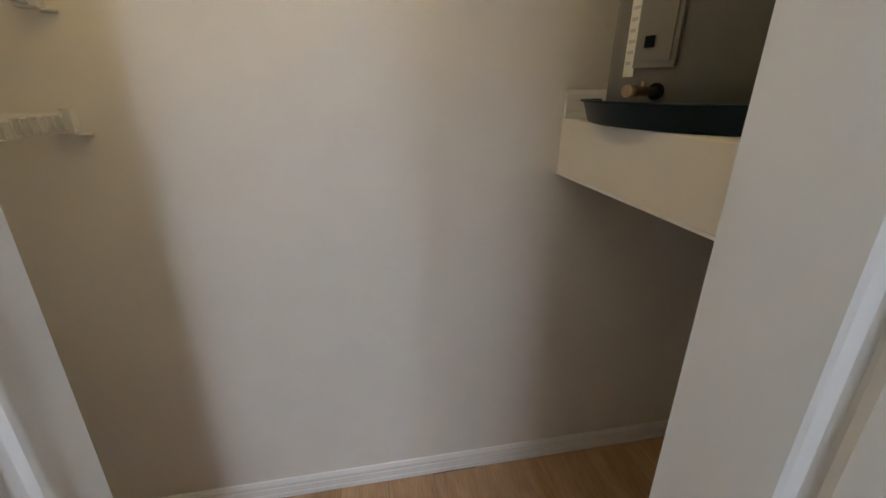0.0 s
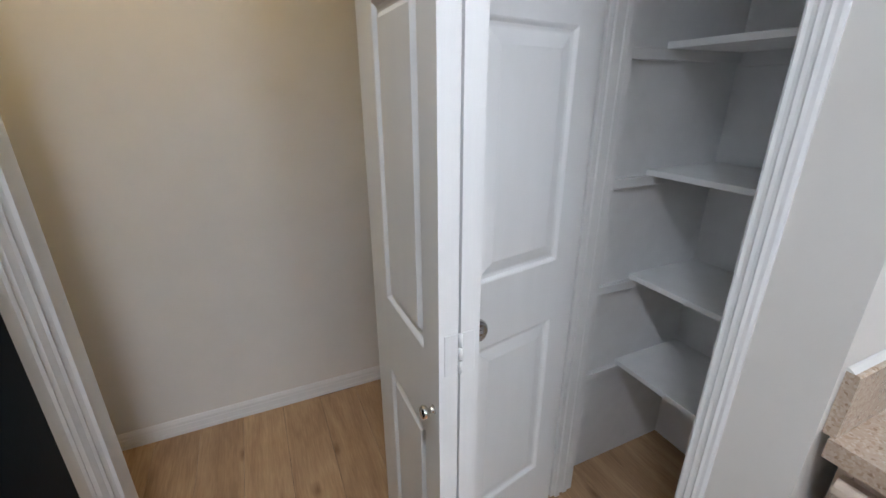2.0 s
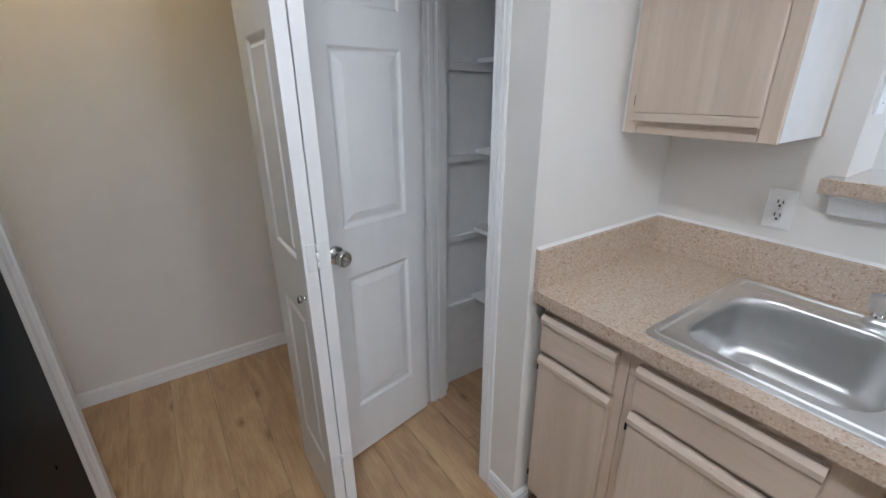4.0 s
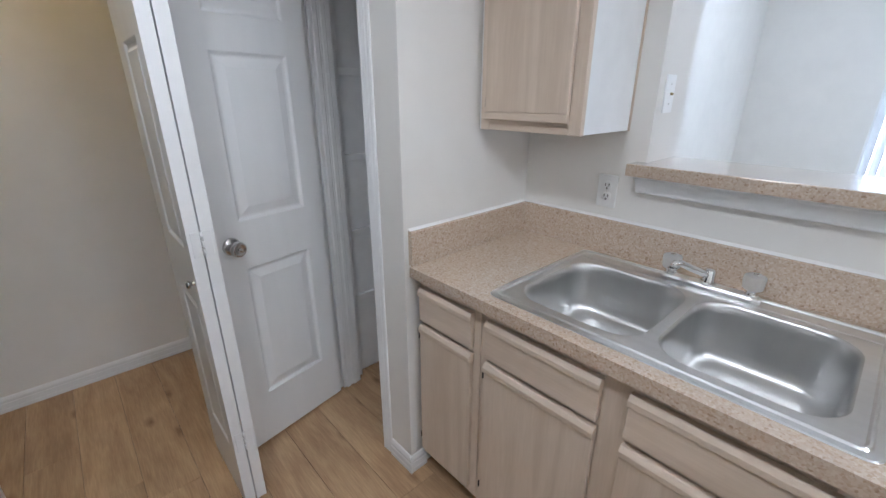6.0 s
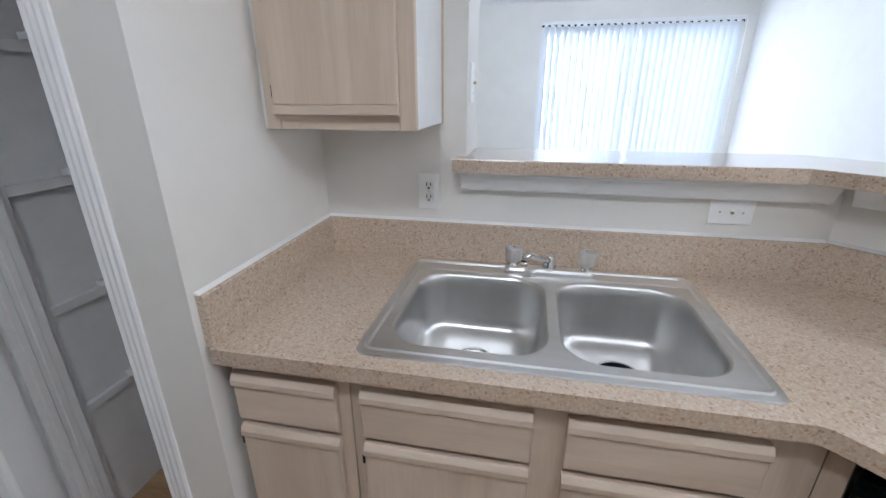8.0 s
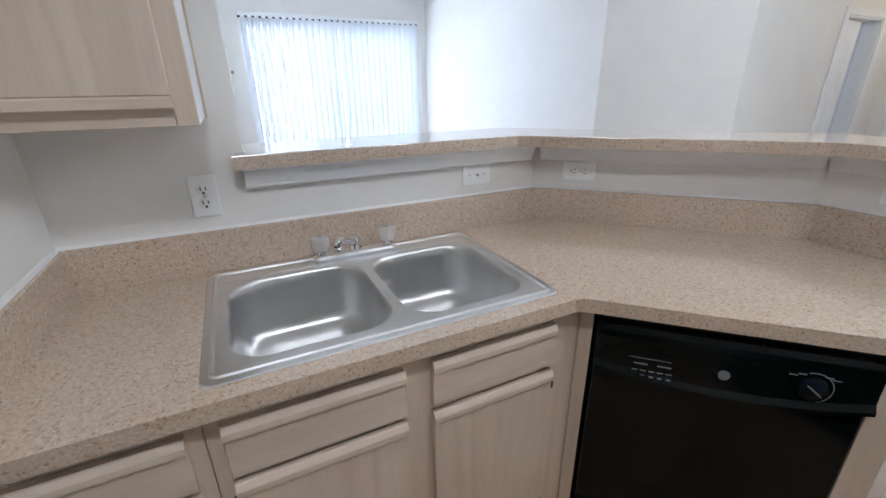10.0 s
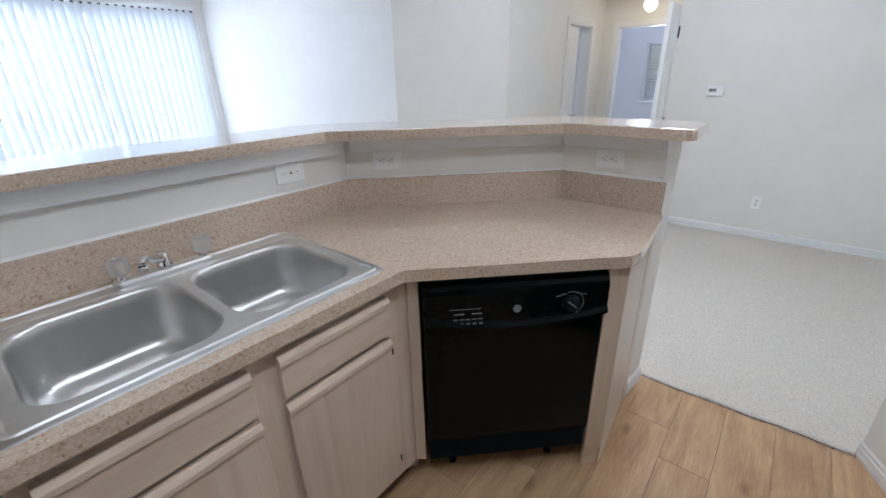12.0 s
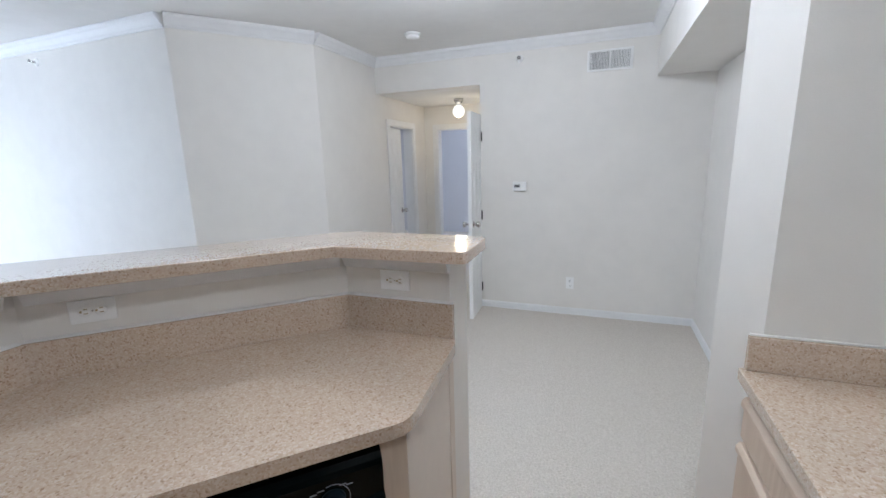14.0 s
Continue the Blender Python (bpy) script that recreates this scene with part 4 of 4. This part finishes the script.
part("finger_pull", loft([[Vector((1.3125 - o, y, 1.3715 + q)) for o, q in RABBET] for y in (-.351, -.036)], True, True), CABH, dr)
part("hinge", box(1.300, -.0352, 1.420, 1.3125, -.0322, 1.450, .001), DARK, uc, "small dark pivot hinge")
part("caulk_line", box(1.324, -.0035, 1.345, 1.330, .0095, 2.12), CAULK, uc, "white caulk bead against the wall")
part("side_reveal", box(1.612, -.394, 1.345, 1.6185, -.389, 2.12), CAB, uc)

# ---- breakfast bar ----
bar = thing("bar_top", pose(1.2, -1.6, 1.211), "speckled tan laminate breakfast bar on the half wall", "bar counter")
poly = [(1.546, -.432), (1.546, -1.356), (.905, -2.020), (.475, -2.030), (.455, -2.036), (.446, -2.055), (.448, -2.27), (.456, -2.30), (.480, -2.312), (1.02, -2.312), (1.842, -1.49), (1.842, -.4655), (1.6195, -.4655), (1.6195, -.432)]
part("slab", prism(poly, 1.211, 1.249, bev=.003), LAM, bar)
APR = [(0, 1.150), (.022, 1.150), (.028, 1.154), (.029, 1.160), (.034, 1.172), (.043, 1.188), (.050, 1.198), (.056, 1.202), (.058, 1.206), (.058, 1.2105), (0, 1.2105)]
part("apron", mould((SW - .0005, -.455), (SW - .0005, -1.455), (-1, 0), APR), TRIM, bar, "white trim board under the bar")
part("apron", mould((1.600, -1.510), (.9745, -2.1355), (-1, 1), APR), TRIM, bar, "white trim board under the bar")
part("apron", mould((.945, -2.1548), (.5405, -2.1548), (0, 1), APR), TRIM, bar, "white trim board under the bar")


# ---- outlets and switches ----
def plate(name, m, label, category, kind):
    """A wall plate; its frame has x to the right, z up and the wall at y = 0, facing -y."""
    t = thing(name, m, label, category, "kitchen wall plates")

    def p(nm, bm, mt, parent=t, lb=""):
        return part(nm, bm, mt, parent, lb, at_world=False)

    w, h = (.058, .036) if kind in ("outlet_wide", "switch_wide") else (.036, .058)
    cover = p("cover", box(-w, -.006, -h, w, 0, h, .003, segs=2), PLATE)
    if kind.startswith("outlet"):
        for s in (-1, 1):
            ox, oz = (s * .0195, 0) if kind == "outlet_wide" else (0, s * .0195)
            f = lathe([(.0165, 0), (.0165, .0015), (.0155, .002), (0, .002)], pose(ox, -.006, oz, 90, 0, 0), 20)
            face = p("socket", f, PLATE, cover)
            for a, b, l in (((-.0065, .003), (.0014, .0055), 0), ((.0065, .003), (.0014, .0045), 0), ((0, -.009), (.003, .003), 0)):
                a = (a[1], a[0]) if kind == "outlet_wide" else a
                b = (b[1], b[0]) if kind == "outlet_wide" else b
                p("slot", box(ox + a[0] - b[0], -.0084, oz + a[1] - b[1], ox + a[0] + b[0], -.0079, oz + a[1] + b[1]), SLOT if kind == "outlet_wide" else INK, face)
        p("screw", lathe([(.003, 0), (.003, .001), (0, .0012)], pose(0, -.006, 0, 90, 0, 0), 10), CHROME, cover)
    else:
        lx, lz = (.012, .006) if kind == "switch_wide" else (.006, .012)
        p("collar", box(-lx, -.0072, -lz, lx, -.0061, lz, .0008), PLATE, cover)
        p("toggle", box(-.004, -.016, -.004, .004, -.0073, .004, .0015), SLOT, cover, "almond switch toggle")
        for s in (-1, 1):
            p("screw", lathe([(.003, 0), (.003, .001), (0, .0012)], pose(s * .03 if kind == "switch_wide" else 0, -.006, 0 if kind == "switch_wide" else s * .03, 90, 0, 0), 10), CHROME, cover)
    return t


plate("wall_outlet", pose(SW, -.346, 1.136, 0, 0, -90), "white duplex outlet on the wall above the counter", "outlet", "outlet")
plate("switch_plate", pose(SW, -1.228, 1.111, 0, 0, -90), "white sideways switch plate under the bar", "switch", "switch_wide")
plate("wall_outlet", pose(1.498, -1.612, 1.107, 0, 0, -135), "white sideways duplex outlet under the bar", "outlet", "outlet_wide")
plate("wall_outlet", pose(.752, -2.155, 1.105, 0, 0, 180), "white sideways duplex outlet under the bar", "outlet", "outlet_wide")
plate("wall_outlet", pose(.313, FAR, .33, 0, 0, 180), "white duplex outlet low on the far wall", "outlet", "outlet")
plate("switch_plate", pose(1.70, -.464, 1.46, 0, 0, 0), "white switch plate on the opening's reveal", "switch", "switch")

# ---- range side ----
rc = thing("range_counter", pose(-.62, -1.9, .876), "speckled tan laminate counter beside the range", "countertop")
part("slab", box(-.948, -2.198, .876, -.322, -1.66, .914, .003), LAM, rc)
part("upstand", box(-.948, -2.198, .9145, -.335, -2.179, 1.016, .002), LAM, rc)
part("caulk_line", box(-.948, -2.1995, 1.0162, -.338, -2.190, 1.021, .001), CAULK, rc)
rb = thing("base_cabinet", pose(-.62, -1.9, 0), "pickled oak base cabinet with a drawer beside the range", "cabinet")
part("carcass", box(-.94, -2.185, .10, -.372, -1.67, .8755), CAB, rb)
# plinth coloured near-black for the shade under the cabinet
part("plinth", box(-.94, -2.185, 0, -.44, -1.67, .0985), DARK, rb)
part("face_frame", box(-.3715, -2.190, .10, -.355, -1.668, .8755, .001), CAB, rb)
for nm, z0, z1 in (("drawer_front", .717, .842), ("cabinet_door", .135, .698)):
    f = part(nm, box(-.354, -2.165, z0, -.338, -1.69, z1 - .033, .002), CAB, rb)
    bm = lip(0, 1.69, 2.165, z1 - .0325)
    bm.transform(Matrix.Diagonal((-1, -1, 1, 1)) @ Matrix.Translation((.3535, 0, 0)))
    bmesh.ops.recalc_face_normals(bm, faces=bm.faces[:])
    part("finger_pull", bm, CABH, f)

st = thing("range", pose(-.64, -1.25, 0), "black freestanding electric range with coil burners", "range")
part("body", box(-.945, -1.650, .02, -.352, -.90, .893, .004), BLACK, st)
part("cooktop", box(-.945, -1.652, .8935, -.325, -.898, .924, .010, segs=3), BLACK, st)
od = part("oven_door", box(-.351, -1.640, .24, -.318, -.912, .855, .010, segs=2), BLACK, st)
hd = part("door_handle", tube([(-.300, -1.595, .800), (-.268, -1.595, .815), (-.258, -1.575, .820), (-.258, -.985, .820), (-.268, -.965, .815), (-.300, -.965, .800)], .016, 14), BLACK, od, "black oven door handle")
for y in (-1.595, -.965):
    part("handle_bracket", box(-.319, y - .014, .745, -.272, y + .014, .850, .010, segs=3), BLACK, hd)
part("storage_drawer", box(-.351, -1.640, .05, -.322, -.912, .232, .006), BLACK, st)
part("back_guard", box(-.945, -1.65, .9245, -.885, -.90, 1.09, .01, segs=2), BLACK, st)
for x, y, r in ((-.46, -1.47, .075), (-.46, -1.08, .095), (-.74, -1.47, .095), (-.74, -1.08, .075)):
    bowl = part("drip_bowl", lathe([(r + .018, .9245), (r + .016, .930), (r + .006, .930), (r * .4, .9255), (0, .9255)], pose(x, y, 0), 28), BLACK, st)
    pts = [(x + rr * math.cos(a), y + rr * math.sin(a), .936) for a, rr in ((k * .35, .018 + (r - .018) * k / 54) for k in range(55))]
    part("coil", tube(pts, .0045, 6), BLACKM, bowl)

# ---- kitchen ceiling fixture ----
def drum_light(x, y):
    t = thing("ceiling_light", pose(x, y, CZ), "round white drum ceiling light over the kitchen, out of view", "ceiling light", "kitchen ceiling lights")
    m = pose(x, y, 0)
    part("base", lathe([(.186, CZ - .001), (.186, CZ - .012), (0, CZ - .012)], m, 40), PLATE, t)
    # rim depth chosen to keep light off the upper walls
    part("drum", lathe([(.180, CZ - .0125), (.184, CZ - .02), (.184, CZ - .145), (.180, CZ - .150), (.176, CZ - .145), (.176, CZ - .02), (.180, CZ - .0125)], m, 40), PLATE, t, "white metal drum rim")
    part("diffuser", lathe([(0, CZ - .058), (.172, CZ - .058), (.172, CZ - .050), (0, CZ - .050)], m, 40), TUBE, t, "lit white diffuser")


# the light at -1.62 is an unseen fill added for the bar
for y in (-.50, -1.62):
    drum_light(.055, y)

# ---- dining room and hall fixtures ----
# added fixture for the dining room fill, outside every view
dl = thing("ceiling_light", pose(.75, -3.0, CZ), "added flush white ceiling lamp, out of view, brightening the dining room", "ceiling light")
part("base", lathe([(.17, CZ - .001), (.17, CZ - .03), (0, CZ - .03)], pose(.75, -3.0, 0), 32), PLATE, dl)
part("bowl", lathe([(.165, CZ - .0305), (.14, CZ - .042), (.08, CZ - .048), (0, CZ - .05)], pose(.75, -3.0, 0), 32), TUBE, dl, "lit opal bowl of an added lamp")
vent = thing("air_vent", pose(.054, FAR, 2.32), "white return-air grille with dark slots on the wall", "vent")
# near-black sheet stands in for the shaded duct behind the slats
part("backing", box(-.112, FAR + .001, 2.252, .220, FAR + .004, 2.392), DARK, vent)
bm = bmesh.new()
for a in ((-.128, 2.236, .236, 2.254), (-.128, 2.390, .236, 2.408), (-.128, 2.254, -.110, 2.390), (.218, 2.254, .236, 2.390)):
    box(a[0], FAR + .001, a[1], a[2], FAR + .012, a[3], .002, into=bm)
part("frame", bm, PLATE, vent)
part("mullion", box(.048, FAR + .004, 2.2545, .060, FAR + .011, 2.3895), PLATE, vent)
for k in range(28):
    x = -.106 + k * .0118
    bm = box(-.0022, -.006, 2.2546, .0022, .006, 2.3894)
    bm.transform(pose(x, FAR + .0098 - .002, 0, 0, 0, 30))
    part("slat", bm, PLATE, vent)

th = thing("thermostat", pose(.808, FAR, 1.26), "white wall thermostat with a small grey display", "thermostat")
tb = part("case", box(.742, FAR, 1.215, .874, FAR + .028, 1.305, .008, segs=2), PLATE, th)
part("display", box(.800, FAR + .0282, 1.250, .858, FAR + .0290, 1.280), GREYINK, tb, "grey display")
for k in range(4):
    part("display_mark", box(.806 + .0125 * k, FAR + .0291, 1.256, .814 + .0125 * k, FAR + .0296, 1.274), INK, tb)
part("button", box(.762, FAR + .028, 1.256, .784, FAR + .031, 1.274, .002), PLATE, tb)


def sprinkler(x, y, z, out):
    t = thing("sprinkler", pose(x, y, z), "small white sidewall sprinkler head with escutcheon", "sprinkler", "sprinklers")
    M = Matrix.Translation((x, y, z)) @ Vector(out).to_track_quat("Z", "Y").to_matrix().to_4x4()
    part("escutcheon", lathe([(.032, 0), (.030, .006), (.014, .010), (.012, .012), (0, .012)], M, 20), PLATE, t)
    part("nozzle", lathe([(.009, .012), (.009, .03), (.005, .032), (.004, .05), (.016, .051), (.016, .053), (0, .053)], M, 14), NICKEL, t)


sprinkler(.818, FAR, 2.408, (0, 1, 0))
sprinkler(4.45, -3.13, 2.40, (0, 1, 0))

sd = thing("smoke_detector", pose(1.60, -4.3, CZ), "round white smoke detector on the ceiling", "detector")
part("base", lathe([(.068, CZ), (.068, CZ - .012)], pose(1.60, -4.3, 0), 32), PLATE, sd)
part("cap", lathe([(.060, CZ - .0125), (.056, CZ - .032), (.03, CZ - .040), (0, CZ - .041)], pose(1.60, -4.3, 0), 32), PLATE, sd)

gl = thing("hall_globe_lamp", pose(1.671, -5.7, 2.22), "lit opal globe lamp on the hall ceiling", "ceiling lamp")
part("canopy", lathe([(.055, 2.2195), (.055, 2.200), (.045, 2.185), (.03, 2.165), (0, 2.165)], pose(1.671, -5.7, 0), 28), NICKEL, gl)
part("globe", lathe([(.032, 2.150)] + [(.068 * math.sin(a), 2.080 + .068 * math.cos(a)) for a in (radians(28 + 152 * i / 14) for i in range(15))], pose(1.671, -5.7, 0), 32), GLOBE, gl, "glowing white glass globe")


def door_casing(x0, x1, z1, m, label):
    """Casing round an opening in a wall whose face is y = 0 of the frame m, looking to -y."""
    t = thing("door_frame", m, label, "door frame", "hall door frames", "structure")
    for a, b, c, d in ((x0 - .06, 0, x0, z1 + .06), (x1, 0, x1 + .06, z1 + .06), (x0, z1, x1, z1 + .06)):
        part("casing", box(a, -.016, b, c, -.001, d, .004), TRIM, t, at_world=False)
    for a, b, c, d in ((x0 - .001, 0, x0 + .012, z1), (x1 - .012, 0, x1 + .001, z1), (x0 + .013, z1 - .012, x1 - .013, z1 + .001)):
        part("jamb", box(a, -.0005, b, c, .121, d), TRIM, t, at_world=False)
    return t


door_casing(-2.14, -1.38, 1.93, pose(0, -6.20, 0, 0, 0, 180), "white casing round the open bedroom doorway")
door_casing(5.17, 5.80, 1.93, pose(2.32, 0, 0, 0, 0, -90), "white casing round the bathroom doorway")


def hall_door(m, w, h, label, knob_x):
    t = thing("hall_door", m, label, "door", "hall doors")
    c = w / 2
    pans = [(a, z0 * h / 2.03, b, z1 * h / 2.03) for a, b in ((.10, c - .04), (c + .04, w - .10)) for z0, z1 in ((.22, .84), (1.0, 1.58), (1.70, 1.90))]
    leaf = part("leaf", panelled(w, h, .035, pans), DOOR, t, at_world=False)
    for rx, y in ((90, 0), (-90, .035)):
        part("knob", lathe(KNOB, pose(knob_x, y, .92, rx, 0, 0)), NICKEL, leaf, "round satin nickel knob", at_world=False)
    hx = .0 if knob_x > w / 2 else w
    for z in (.22, h / 2, h - .2):
        part("hinge", tube([(hx, .040, z - .045), (hx, .040, z + .045)], .007, 8), DARK, leaf, "dark hinge", at_world=False)
    return t


hall_door(pose(1.222, -4.905, .012, 0, 0, 92.5), .39, 1.93, "white panelled hall closet door standing open", .34)
hall_door(pose(2.372, -5.186, .012, 0, 0, -87), .43, 1.90, "white panelled bathroom door standing ajar", .38)

# ---- bedroom window with blinds ----
bw = thing("window_2", pose(2.18, -9.36, .9), "bedroom window with slatted blinds and daylight", "window", "", "structure")
bm = bmesh.new()
for a in ((1.75, .90, 1.80, 1.90), (2.56, .90, 2.61, 1.90), (1.80, .90, 2.56, .95), (1.80, 1.85, 2.56, 1.90), (1.80, 1.38, 2.56, 1.42)):
    box(a[0], -9.40, a[1], a[2], -9.34, a[3], into=bm)
part("window_frame", bm, TRIM, bw)
part("window_sill", box(1.70, -9.34, .87, 2.66, -9.27, .90, .004), TRIM, bw)
gp = part("pane", box(1.80, -9.375, .95, 2.56, -9.370, 1.85), CLEAR, bw)
gp.visible_shadow = False
for k in range(34):
    z = .97 + k * .027
    bm = box(1.785, -.012, -.0006, 2.575, .012, .0006)
    bm.transform(pose(0, -9.32, z, 35, 0, 0))
    part("slat", bm, BLIND, bw)

# ---- patio door with vertical blinds ----
pd = thing("window_1", pose(6.36, -1.85, 0), "sliding glass patio door behind vertical blinds", "patio door", "", "structure")
bm = bmesh.new()
for a in ((-2.98, 0, -2.93, 2.17), (-.77, 0, -.72, 2.17), (-2.93, 0, -.77, .05), (-2.93, 2.12, -.77, 2.17), (-1.88, .05, -1.82, 2.12)):
    box(6.33, a[0], a[1], 6.40, a[2], a[3], into=bm)
part("door_frame", bm, TRIM, pd)
for y0, y1, x in ((-2.93, -1.88, 6.35), (-1.82, -.77, 6.375)):
    gp = part("pane", box(x, y0, .05, x + .005, y1, 2.12), CLEAR, pd)
    gp.visible_shadow = False
vb = thing("vertical_blind", pose(6.24, -1.85, 2.2), "white vertical blinds, slats turned half open against daylight", "blinds")
hr = part("head_rail", box(6.215, -2.99, 2.225, 6.265, -.72, 2.262, .003), TRIM, vb, "white head rail")
# dark strip added so the gaps between the clips read dark
part("dark_strip", box(6.262, -2.985, 2.203, 6.270, -.725, 2.2245), DARK, hr, "added dark strip behind the slat clips")
for k in range(29):
    y = -.775 - k * .0765
    a = 47 + 4 * math.sin(k * 2.1)
    if k == 14:
        a = 30
    loops = [[Vector((-.044 + .011 * i, .006 * math.cos((i - 4) / 4 * 1.5), z)) for i in range(9)] + [Vector((.044 - .011 * i, .006 * math.cos((4 - i) / 4 * 1.5) - .0012, z)) for i in range(9)] for z in (.035, 2.205)]
    bm = loft(loops, True, True, False)
    bm.transform(pose(6.235, y, 0, 0, 0, a))
    s = part("slat", bm, BLIND, vb)
    part("clip", box(6.230, y - .022, 2.204, 6.240, y + .022, 2.2255), PLATE, s)
part("wand", tube([(6.20, -2.985, 2.22), (6.20, -2.995, .95)], .004, 8), PLATE, vb)
backdrop = solid("backdrop", box(8.4, -7.5, -.2, 8.45, 4.0, 5.5), OUTSIDE, "bright hazy daylight outside the patio", "backdrop")
# added fixture for the living room fill, never in view
ll = thing("ceiling_light", pose(4.3, -1.0, CZ), "added flush white ceiling lamp, out of view, brightening the living room", "ceiling light")
part("base", lathe([(.22, CZ - .001), (.22, CZ - .03), (0, CZ - .03)], pose(4.3, -1.0, 0), 32), PLATE, ll)
part("bowl", lathe([(.215, CZ - .0305), (.18, CZ - .042), (.10, CZ - .048), (0, CZ - .05)], pose(4.3, -1.0, 0), 32), TUBE, ll, "lit opal bowl of an added lamp")


# ---- frayed carpet edge ----
def frayed_edge():
    rng = random.Random(3)
    bm = bmesh.new()
    for i in range(260):
        x = -.29 + .80 * i / 259
        y = -2.338 - .012 * (1 - (x + .3) / .8) + .004 * math.sin(x * 23)
        a = Vector((x, y - .006, .004))
        b = a + Vector((rng.uniform(-.006, .006), rng.uniform(.004, .012), rng.uniform(-.002, .006)))
        tube([a, b], [.0016, .0008], 4, into=bm)
    return bm


fe = solid("carpet_fringe", frayed_edge(), material("jute_backing", (.11, .075, .045), .9, vary=.3, grain=90), "frayed brown backing along the carpet edge", "carpet", "stuff")


# ---- floor planks, laid along y ----
def planks():
    rng = random.Random(11)
    w, length, gap = .178, 1.22, .0013
    n = 0
    x = -1.28
    while x < 1.70:
        y = -2.352 - rng.uniform(.05, 1.15)
        while y < BACK:
            y0, y1 = max(y, -2.350), min(y + length, BACK - .002)
            if y1 - y0 > .03:
                bm = box(0, y0 - (y0 + y1) / 2, -.007, min(w, 1.70 - x) - gap, y1 - (y0 + y1) / 2 - gap, 0, .0007)
                ob = new("plank", mesh_of("plank", bm, PLANK))
                ob.location = (x, (y0 + y1) / 2, 0)
                ob.parent = floor
                n += 1
            y += length
        x += w
    return n


planks()
